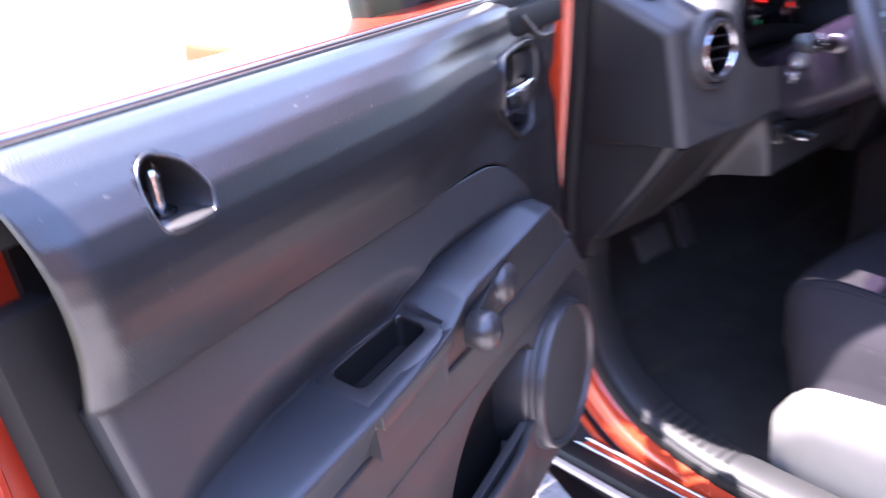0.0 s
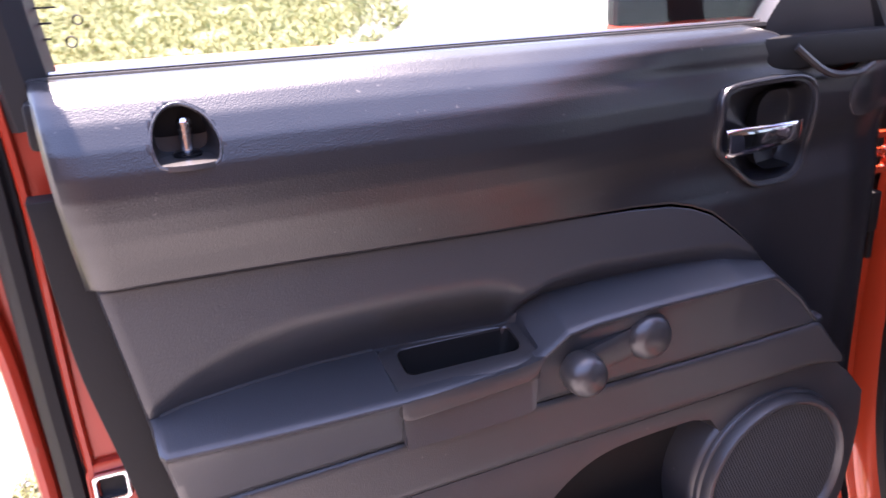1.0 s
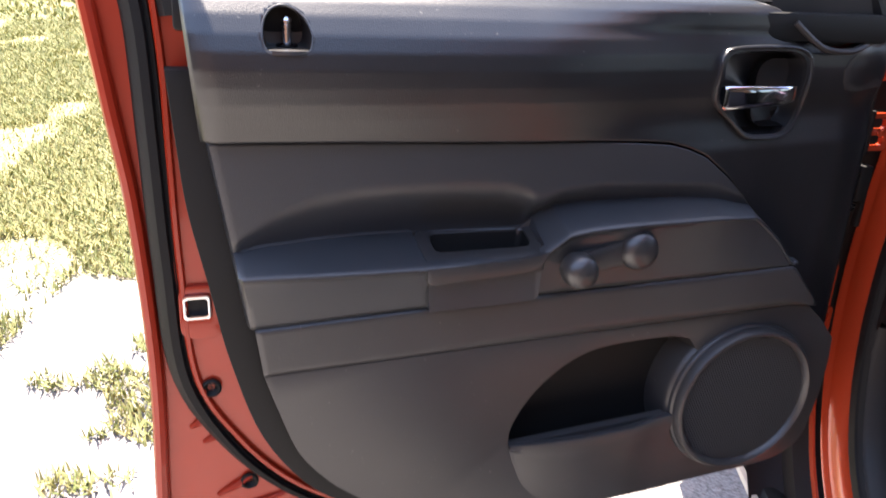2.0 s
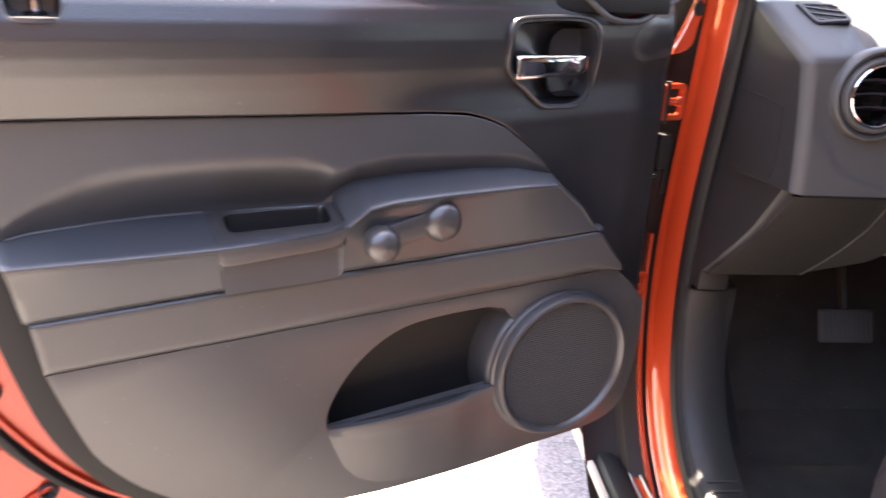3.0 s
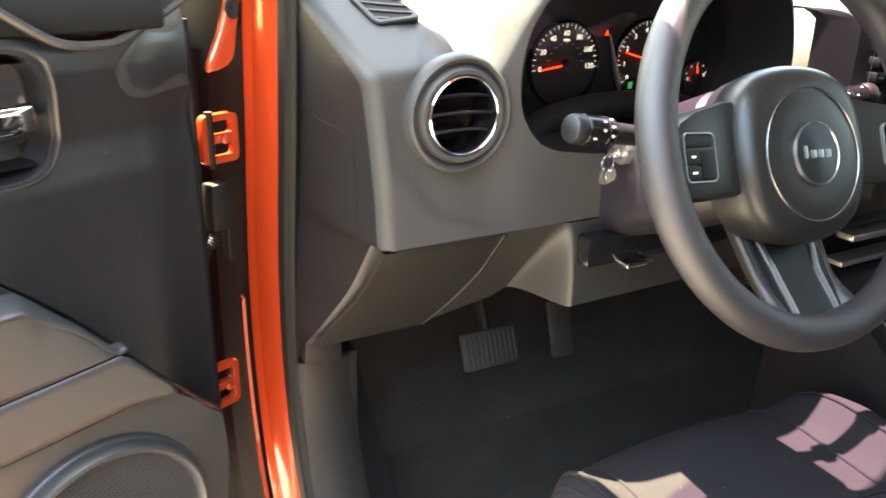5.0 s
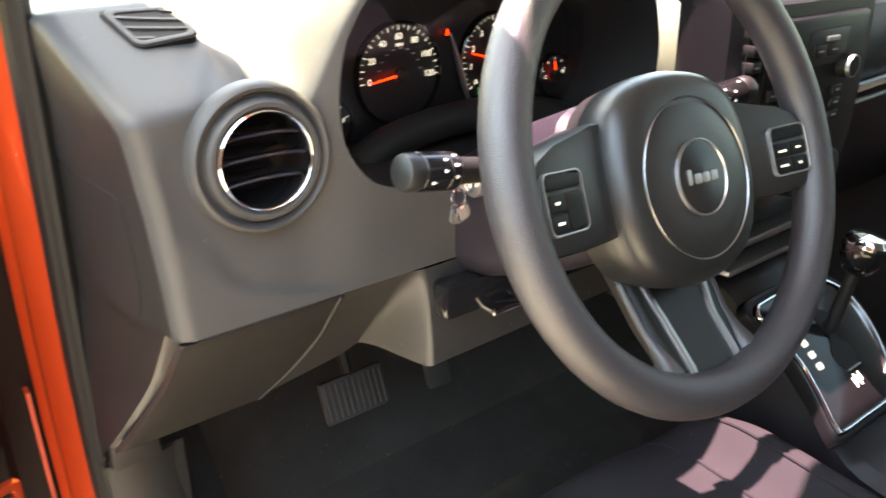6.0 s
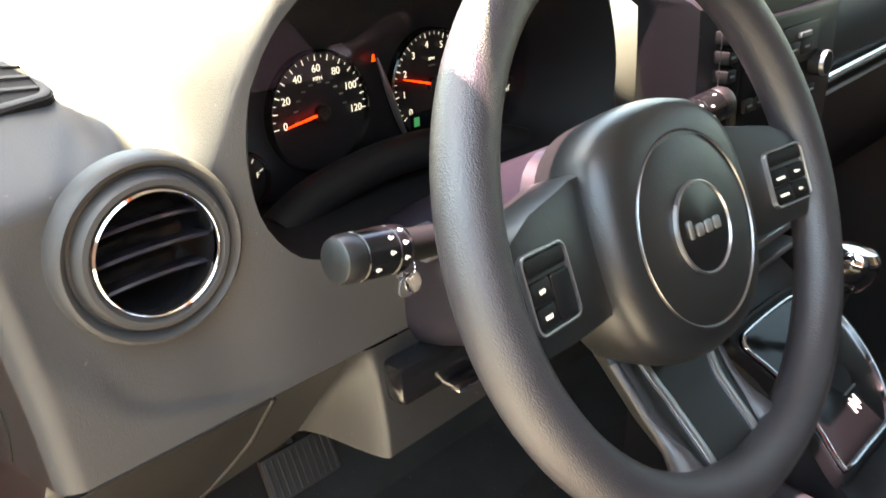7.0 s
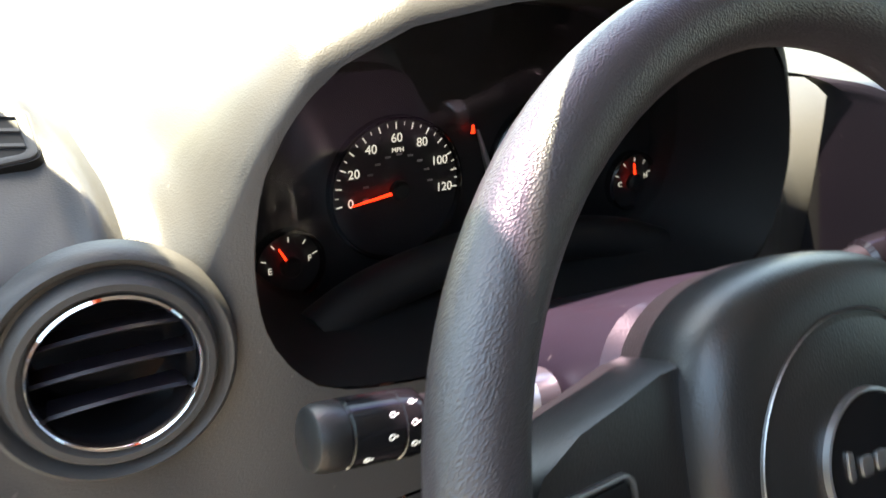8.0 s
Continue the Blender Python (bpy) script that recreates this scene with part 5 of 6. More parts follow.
    part("odometer", block(tx - 0.03, tx + 0.03, 0.3105, 0.3125, tz - 0.038, tz - 0.022, 0.001), GLOSSY, d, "dark odometer window")
    part("lit_sign", block(tx - 0.027, tx - 0.021, 0.3095, 0.3105, tz - 0.034, tz - 0.026, 0), GREENLIT, d, "green lit sign", smooth=False)
    for x, z, text, deg, name in ((-0.500, 1.028, "E F", 118, "fuel_gauge"), (-0.207, 1.04, "C H", 100, "temperature_gauge")):
        d = dial(x, z, 0.0245, name)
        for k in range(5):
            tick(d, x, z, 0.0165, 0.0200, 160 - 35 * k, 0.0008)
        word(d, text[0], 0.006, x - 0.0135, z - 0.001)
        word(d, text[2], 0.006, x + 0.0135, z + 0.003)
        needle(d, x, z, 0.016, deg)
    # The lens reflection between the dials, modelled as a solid pale streak.
    streak = smooth_line([(-0.3585, 1.100), (-0.347, 1.066), (-0.338, 1.040), (-0.327, 1.016)], 16)
    part("reflection_streak", tube([(x, 0.3115, z) for x, z in streak], [0.0011 + 0.0020 * math.sin(math.pi * k / 15) for k in range(16)], 8), SATIN, cl, "curved pale streak between the dials, in place of a lens reflection")
    tri = [(-0.3610, 1.1036), (-0.3622, 1.1036), (-0.3628, 1.1005), (-0.3636, 1.0978), (-0.3604, 1.0978), (-0.3608, 1.1005)]
    part("warning_lamp", plate(tri, 0.001, lambda a, b, c: (a, 0.312 - c, b)), REDLIT, cl, "red lit warning lamp", smooth=False)
    pane = part("cluster_lens", plate([(cx + (x - cx) * 0.93, cz + (z - cz) * 0.93) for x, z in OPEN], 0.001, lambda a, b, c: (a, 0.292 - c - 0.10 * (b - 1.08), b)), glass("clear_cluster_lens", (0.93, 0.93, 0.93), 0.03), cl, "clear cluster lens", smooth=False)
    pane.visible_shadow = False


build_cluster()


# ---- steering wheel ----
TH = 22.84
WHEEL = CAR @ Matrix.Translation((-0.375, 0.015, 1.04)) @ pose(0, 0, 0, 90 - TH)


def build_wheel():
    wh = thing("steering_wheel", WHEEL @ pose(0, 0, 0, 0, 0, -2.6), "black grained three-spoke steering wheel with a round airbag cover", "steering wheel")
    R, r = 0.172, 0.0168
    n = 96
    pts = [(R * math.cos(2 * math.pi * k / n), R * math.sin(2 * math.pi * k / n), 0) for k in range(n)]
    part("rim", tube(pts, r, 18, closed=True), RIM, wh, "thick grained black rim")
    hub = [tuple(p) for p in smooth_line([(-0.076, 0.032), (-0.064, 0.052), (-0.040, 0.065), (0.0, 0.070), (0.040, 0.065), (0.064, 0.052), (0.076, 0.032), (0.081, 0.0), (0.079, -0.035), (0.067, -0.066), (0.043, -0.085), (0.0, -0.093), (-0.043, -0.085), (-0.067, -0.066), (-0.079, -0.035), (-0.081, 0.0)], 72, True)]
    rows = []
    for k, h in ((0.96, -0.046), (0.98, -0.034), (0.995, -0.024), (1.0, -0.016), (0.995, -0.009), (0.97, -0.002), (0.92, 0.0035), (0.84, 0.0072), (0.74, 0.0090), (0.66, 0.0092)):
        rows.append([(x * k, -0.012 + (y + 0.012) * k, h) for x, y in hub])
    air = part("airbag_cover", grid_mesh(rows, close_u=True), HUB, wh, "satin black airbag cover")
    ax = lambda a, b, c: (a, -0.0135 + b, c)
    part("cover_dish", lathe([(0.0610, 0.0085), (0.0603, 0.0098), (0.0580, 0.0085), (0.056, 0.0092), (0.04, 0.0105), (0.028, 0.0108)], 72, ax), HUB, air, "round centre of the airbag cover")
    part("cover_ring", lathe([(0.0603, 0.0092), (0.0597, 0.0102), (0.0590, 0.0092)], 72, ax), DULL_SATIN, air, "thin raised ring")
    part("emblem_disc", lathe([(0.0283, 0.0105), (0.0280, 0.0125), (0.0001, 0.0130)], 56, ax), GLOSSY, air, "round glossy black emblem disc")
    part("emblem_ring", lathe([(0.0288, 0.0105), (0.0285, 0.0134), (0.0277, 0.0138), (0.0270, 0.0125)], 56, ax), SATIN, air, "thin silver emblem ring")
    for k in range(4):
        x = -0.0155 + 0.0095 * k
        w, h = (0.0035, 0.0115) if k == 0 else (0.0068, 0.0075)
        part("emblem_mark", plate(rounded(w, h, 0.0015, 3, x, -0.0140 + (0.002 if k == 0 else 0.0)), 0.0012, lambda a, b, c: (a, b, 0.0140 + c), 0.0003), SATIN, air, "plain silver emblem shape")

    # side spokes with their switch pads, rising a little towards the rim
    for s in (-1, 1):
        top = [(0.072, 0.040), (0.085, 0.0395), (0.10, 0.036), (0.13, 0.030), (0.150, 0.021), (0.159, 0.008), (0.160, -0.030), (0.149, -0.043), (0.120, -0.0445), (0.09, -0.044), (0.072, -0.043)]
        rise = lambda a, c: 0.17 * (abs(a) - 0.111) + c
        sp = part("spoke", plate([(s * a, b) for a, b in (top if s > 0 else top[::-1])], 0.034, lambda a, b, c: (a, b, rise(a, c - 0.001)), 0.008), HUB, wh, "black side spoke")
        c0 = s * 0.132
        part("switch_frame", plate(rounded(0.0425, 0.0415, 0.006, 6, c0, -0.009), 0.004, lambda a, b, c: (a, b, rise(a, 0.0022 + c)), 0.0007, holes=[rounded(0.0395, 0.0385, 0.005, 6, c0, -0.009)]), SATIN, sp, "thin silver frame round the switches")
        keys = [(0.0, 0.0045, 0.0375, 0.0100), (-0.0095, -0.0085, 0.0185, 0.0125), (-0.0095, -0.0215, 0.0185, 0.0125)]
        keys += [(0.0095, -0.0150, 0.0185, 0.0255)] if s < 0 else [(0.0095, -0.0085, 0.0185, 0.0125), (0.0095, -0.0215, 0.0185, 0.0125)]
        for bx, by, bw, bh in keys:
            part("switch_key", plate(rounded(bw - 0.0008, bh - 0.0008, 0.002, 4, c0 + bx, by), 0.004, lambda a, b, c: (a, b, rise(a, 0.0016 + c)), 0.0008), PANEL, sp, "satin black key")
        if s < 0:
            marks = (("STEP", c0 - 0.0095, -0.0085), ("RESET", c0 - 0.0095, -0.0215))
        else:
            marks = (("ON/OFF", c0 - 0.0095, -0.0095), ("CANCEL", c0 - 0.0095, -0.0215), ("RES +", c0 + 0.0095, -0.0085), ("SET -", c0 + 0.0095, -0.0215))
        for text, x, y in marks:
            lettering("key_mark", text, 0.0026, pose(x, y, rise(x, 0.0020)) @ pose(0, 0, 0, 0, -math.degrees(math.atan(0.17)) * s, 0), WHITE, sp)
    # double lower spoke
    def dip(y):
        return float(np.interp(y, [-0.17, -0.15, -0.12, -0.07], [-0.004, -0.010, -0.024, -0.040]))

    rows = []
    for y in np.linspace(-0.066, -0.168, 20):
        w = float(np.interp(y, [-0.168, -0.15, -0.11, -0.066], [0.040, 0.042, 0.047, 0.051]))
        z = dip(y)
        rows.append([(-w, y, z - 0.016), (-w - 0.002, y, z - 0.006), (-w + 0.004, y, z)] + [(x, y, z + 0.001) for x in np.linspace(-w + 0.01, w - 0.01, 8)] + [(w - 0.004, y, z), (w + 0.002, y, z - 0.006), (w, y, z - 0.016)])
    sp = part("lower_spoke", grid_mesh(rows), LOWSPOKE, wh, "satin black lower spoke")
    for s in (-1, 1):
        bar = smooth_line([(s * 0.035, -0.076), (s * 0.0315, -0.100), (s * 0.0275, -0.120), (s * 0.027, -0.162)], 24)
        part("spoke_bar", grid_mesh([[(x + k, y, dip(y) + 0.0012 + h) for k, h in ((-0.0036, -0.002), (-0.0034, 0.0016), (-0.0026, 0.0022), (0.0026, 0.0022), (0.0034, 0.0016), (0.0036, -0.002))] for x, y in bar]), SATIN, sp, "narrow silver spoke bar")
        root = smooth_line([(s * 0.051, -0.080), (s * 0.048, -0.115), (s * 0.045, -0.145), (s * 0.050, -0.168)], 20)
        part("spoke_root", tube([(x, y, dip(y) - 0.004) for x, y in root], [0.0035] * 10 + [0.004, 0.005, 0.006, 0.0075, 0.009, 0.0105, 0.012, 0.013, 0.014, 0.0145], 10), RIM, sp)

    # column shroud and stalks
    col = thing("steering_column", WHEEL, "dark steering column shroud with two stalks", "steering column")
    rows = []
    for d, w, h, oy in ((-0.040, 0.13, 0.10, 0.0), (-0.055, 0.15, 0.12, 0.0), (-0.10, 0.15, 0.125, -0.004), (-0.17, 0.14, 0.12, -0.008), (-0.26, 0.13, 0.11, -0.012)):
        rows.append([(a, b + oy, d) for a, b in rounded(w, h, 0.035, 7)])
    part("column_shroud", grid_mesh(rows, close_u=True, cap=True), SHROUD, col, "charcoal steering column shroud")
    for s, label in ((-1, "headlamp stalk with a white-marked knob"), (1, "wiper stalk with a white-marked knob")):
        tip = Vector((-0.1955, 0.042, -0.0773) if s < 0 else (0.208, 0.044, -0.068))
        root = Vector((-0.050, 0.020, -0.092) if s < 0 else (0.06, 0.034, -0.104))
        d = (tip - root).normalized()
        side = d.cross(Vector((0, 0, 1))).normalized()
        upv = side.cross(d)
        L = (tip - root).length
        fat, kl = (1.0, 0.049) if s < 0 else (1.02, 0.058)
        sec = lambda a, b, c: tuple(root + side * a * fat + upv * b * fat + d * c)
        st = part("stalk", lathe([(0.0095, 0.0), (0.0085, 0.03), (0.0100, L - kl - 0.007), (0.0108, L - kl + 0.001)], 20, sec), MATT, col, label)
        part("stalk_knob", lathe([(0.0108, L - kl), (0.0134, L - kl + 0.003), (0.0140, L - 0.042), (0.0140, L - 0.0365), (0.0132, L - 0.0360), (0.0132, L - 0.0350), (0.0140, L - 0.0345), (0.0138, L - 0.0140), (0.0130, L - 0.0135), (0.0130, L - 0.0125)], 40, sec), GLOSSY, st, "black twist knob")
        part("knob_end", lathe([(0.0131, L - 0.0128), (0.0136, L - 0.0115), (0.0134, L - 0.004), (0.0122, L - 0.0008), (0.0108, L), (0.0001, L + 0.0008)], 40, sec), HUB, st, "grey domed knob end")
        for k in range(6):
            a = -0.75 + 0.3 * k
            c = L - (0.0405, 0.0305, 0.0395, 0.029, 0.0395, 0.0195)[k]
            p = root + side * (-0.01405 * fat * math.sin(a)) + upv * (0.01405 * fat * math.cos(a)) + d * c
            q = (side * math.cos(a) + upv * math.sin(a)).normalized()
            part("stalk_mark", tube([p + d * (0.0012 * math.cos(w)) + q * (0.0010 * math.sin(w)) for w in np.linspace(0, 2 * math.pi, 9)[:-1]], 0.00025, 4, closed=True), WHITE, st)
            part("stalk_mark", tube([p - d * 0.0024, p - d * 0.0018], 0.0004, 4), WHITE, st)
        part("stalk_collar", lathe([(0.012, 0.03), (0.014, 0.032), (0.014, 0.044), (0.011, 0.047)], 20, sec), SATIN, st)


build_wheel()


def build_key():
    """The keys that hang from the ignition lock below the headlamp stalk."""
    ob = thing("ignition_key", CAR, "bright steel keys on a ring hanging at the steering column", "key")
    lock = part("lock_collar", lathe([(0.0135, -0.012), (0.0135, 0.0), (0.0125, 0.002), (0.0085, 0.0025), (0.0080, 0.0005), (0.0001, 0.0005)], 28, lambda a, b, c: (-0.452 - c, 0.166 + a, 1.001 + b)), SATIN, ob, "silver ignition lock collar")
    part("key_shank", block(-0.468, -0.454, 0.1645, 0.1675, 0.996, 1.006, 0.001), CHROME, ob, "steel key shank")
    for k, (y, z, tilt) in enumerate(((0.158, 0.984, 0.35), (0.163, 0.980, -0.15), (0.168, 0.983, 0.75))):
        bow = [(a, b) for a, b in rounded(0.0135, 0.0150, 0.005, 5, 0.0, -0.004)] if k < 2 else [(a, b) for a, b in rounded(0.008, 0.022, 0.003, 4, 0.0, -0.008)]
        turn = lambda a, b: (a * math.cos(tilt) - b * math.sin(tilt), a * math.sin(tilt) + b * math.cos(tilt))
        part("key_bow", plate(bow, 0.0022, lambda a, b, c: (-0.470 + turn(a, b)[0], y - c, z + turn(a, b)[1]), 0.0005, holes=[circle(0.0018, 10, 0.0, 0.001)]), CHROME if k != 1 else SATIN, ob, "steel key bow")
    part("key_ring", tube([(-0.470 + 0.002 * math.sin(w), 0.163 + 0.0085 * math.cos(w), 0.991 + 0.0085 * math.sin(w)) for w in np.linspace(0, 2 * math.pi, 25)[:-1]], 0.0007, 6, closed=True), CHROME, ob, "split ring")


build_key()


# ---- pedals, footrest, kick panel ----
def build_footwell():
    t = thing("kick_panel", CAR, "dark grey kick panel and sill scuff trim", "interior trim")
    line = [(0.377, 0.714), (0.379, 0.67), (0.364, 0.60), (0.323, 0.517), (0.25, 0.458), (0.14, 0.425), (0.0, 0.415), (-0.3, 0.415), (-0.72, 0.415)]
    sm = smooth_line(line, 60)
    rows = []
    for i, (y, z) in enumerate(sm):
        d = sm[min(i + 1, 59)] - sm[max(i - 1, 0)]
        d /= np.linalg.norm(d)
        o = np.array([-d[1], d[0]])
        if o[0] < 0 and o[1] > 0:
            o = -o
        rows.append([(x, y + o[0] * k, z + o[1] * k) for x, k in ((-0.741, 0.012), (-0.738, 0.001), (-0.729, -0.006), (-0.70, -0.008), (-0.675, -0.006), (-0.662, 0.003), (-0.657, 0.03), (-0.655, 0.09))])
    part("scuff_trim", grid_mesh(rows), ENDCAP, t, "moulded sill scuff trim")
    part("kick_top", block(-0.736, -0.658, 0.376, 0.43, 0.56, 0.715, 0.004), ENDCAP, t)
    for k in range(9):
        y = 0.235 - 0.016 * k
        z = float(np.interp(y, [-0.1, 0.0, 0.14, 0.25], [0.415, 0.415, 0.425, 0.458])) + 0.008
        part("scuff_rib", tube([(-0.722, y, z), (-0.676, y, z)], 0.0014, 6), TRIM_SOFT, t)
    f = thing("footrest", CAR, "black moulded driver's footrest", "footrest")
    part("rest_plate", grid_mesh([[(x, y, z + 0.002 * math.sin(k * 1.5)) for x in np.linspace(-0.652, -0.575, 6)] for k, (y, z) in enumerate(zip(np.linspace(0.42, 0.66, 24), np.linspace(0.40, 0.66, 24)))]), RUBBER, f)
    b = thing("brake_pedal", CAR, "wide ribbed black brake pedal", "pedal")
    pad = block(-0.050, 0.050, -0.006, 0.006, -0.030, 0.030, 0.005)
    o = part("pedal_pad", pad, PEDAL, b)
    o.matrix_local = pose(-0.391, 0.482, 0.602, -22, 0, 0)
    for k in range(11):
        x = -0.0435 + 0.0087 * k
        part("pad_rib", block(x - 0.0016, x + 0.0016, -0.0085, -0.004, -0.025, 0.025, 0.0008), PEDAL, o)
    part("pedal_arm", tube([(-0.391, 0.495, 0.62), (-0.387, 0.56, 0.75), (-0.385, 0.60, 0.9)], 0.009, 8), MATT, b)
    g = thing("accelerator_pedal", CAR, "narrow black accelerator pedal", "pedal")
    o = part("pedal_pad", block(-0.022, 0.022, -0.006, 0.006, -0.05, 0.05, 0.006), PEDAL, g)
    o.matrix_local = pose(-0.216, 0.53, 0.575, -22, 0, -4)
    part("pedal_arm", tube([(-0.216, 0.545, 0.61), (-0.21, 0.60, 0.75), (-0.21, 0.64, 0.9)], 0.007, 8), MATT, g)


build_footwell()


# ---- driver's seat ----
def build_seat():
    seat = thing("driver_seat", CAR, "charcoal cloth driver's seat with a ribbed centre", "car seat")

    def cushion(a, b):
        """a across (-1 left .. 1 right), b from front (0) to back (1)."""
        edge = abs(a)
        x = -0.345 + 0.255 * a - 0.012 * step(-0.78, -0.95, a)
        y = 0.158 - 0.58 * b - 0.115 * edge**3.4
        bol = 0.038 * math.exp(-(((edge - 0.78) / 0.16) ** 2))
        z = 0.657 + bol - 0.05 * b + 0.008 * (1 - edge**2)
        return x, y, z

    def surf(a, b, lift=0.0):
        x, y, z = cushion(a, max(b, 0))
        front = max(0.0, 1 - max(b, 0) / 0.16)
        drop = 0.055 * (1 - math.sqrt(max(0.0, 1 - front**2)))
        e = max(0.0, (abs(a) - 0.70) / 0.30)
        drop += 0.075 * (1 - math.sqrt(max(0.0, 1 - e**2)))
        return (x, y, z - drop - (0.09 if b < 0 else 0) + lift)

    def tuck(i):
        """How far the front of the bolster turns under."""
        return max(0.0, 1 - i / 20) ** 1.5

    rows = [[surf(a, b) for a in np.linspace(-1, 1, 61)] for b in np.r_[-0.02, np.linspace(0.0, 0.16, 14), np.linspace(0.18, 1.0, 32)]]
    part("cushion", grid_mesh([r[6:] for r in rows]), FABRIC, seat, "charcoal cloth seat cushion")
    part("side_bolster", grid_mesh([[(r[0][0] - 0.010, r[0][1] - 0.010 * tuck(i), r[0][2] - 0.022), (r[0][0] - 0.003, r[0][1] - 0.003 * tuck(i), r[0][2] - 0.008)] + r[:7] for i, r in enumerate(rows)]), FABRIC, seat, "charcoal cloth side bolster of the cushion")
    part("side_panel", grid_mesh([[(r[0][0] + dx, r[0][1] - dy * tuck(i), r[0][2] - dz) for dx, dy, dz in ((0.030, 0.10, 0.125), (-0.006, 0.06, 0.100), (-0.022, 0.040, 0.070), (-0.020, 0.024, 0.045), (-0.0105, 0.010, 0.022), (-0.006, 0.010, 0.021))] for i, r in enumerate(rows)]), FABRIC_SIDE, seat, "grey cloth side panel below the bolster")
    for k, d in ((2, 0.0), (2, 0.006)):
        part("stitched_seam", tube([(r[k][0] - 0.001 + d, r[k][1], r[k][2] - 0.004 + 0.9 * d) for r in rows[1:40]], 0.0012, 6), FABRIC, seat, "stitched seam along the bolster")
    part("bolster_piping", tube([tuple(np.array(r[6]) + (0, 0, 0.0005)) for r in rows[1:]], 0.0022, 6), FABRIC, seat)
    ribs = []
    for b in np.linspace(0.36, 0.98, 240):
        row = []
        for a in np.linspace(-0.50, 0.50, 16):
            x, y, z = cushion(a, b)
            row.append((x, y, z + 0.003 + 0.0018 * math.sin(b * 0.58 / 0.0115 * 2 * math.pi)))
        ribs.append(row)
    part("ribbed_centre", grid_mesh(ribs), FABRIC_RIB, seat, "ribbed grey cloth centre panel")
    for a in (-0.74, -0.70, -0.52, 0.52, 0.72):
        part("seam", tube([surf(a, b, 0.001) for b in np.linspace(0.0, 0.98, 50)], 0.0022, 6), FABRIC, seat)
    part("front_seam", tube([surf(a, 0.35, 0.001) for a in np.linspace(-0.52, 0.52, 20)], 0.0022, 6), FABRIC, seat)
    sh = []
    for y in np.linspace(0.07, -0.46, 26):
        t = (0.07 - y) / 0.53
        top = 0.555 + 0.02 * math.sin(t * 3.1) - 0.05 * max(0, 1 - t / 0.12) ** 2
        sh.append([(-0.622, y, top - 0.012), (-0.634, y, top), (-0.648, y, top - 0.004), (-0.655, y, top - 0.02), (-0.655, y, top - 0.08), (-0.648, y, 0.40)])
    part("side_shield", grid_mesh(sh), SHIELD, seat, "pale grey plastic seat side shield")
    part("seat_base", block(-0.60, -0.10, -0.44, 0.06, 0.36, 0.58, 0.02), MATT, seat)
    back = []
    for t in np.linspace(0, 1, 30):
        z, yc = 0.62 + 0.58 * t, -0.46 - 0.20 * t
        w = 0.255 - 0.03 * t
        back.append([(-0.352 + w * math.copysign(abs(math.cos(q)) ** 0.5, math.cos(q)), yc + 0.065 * math.copysign(abs(math.sin(q)) ** 0.7, math.sin(q)), z) for q in np.linspace(0, 2 * math.pi, 40, endpoint=False)])
    part("backrest", grid_mesh(back, close_u=True, cap=True), FABRIC, seat, "charcoal cloth backrest")
    return seat


build_seat()


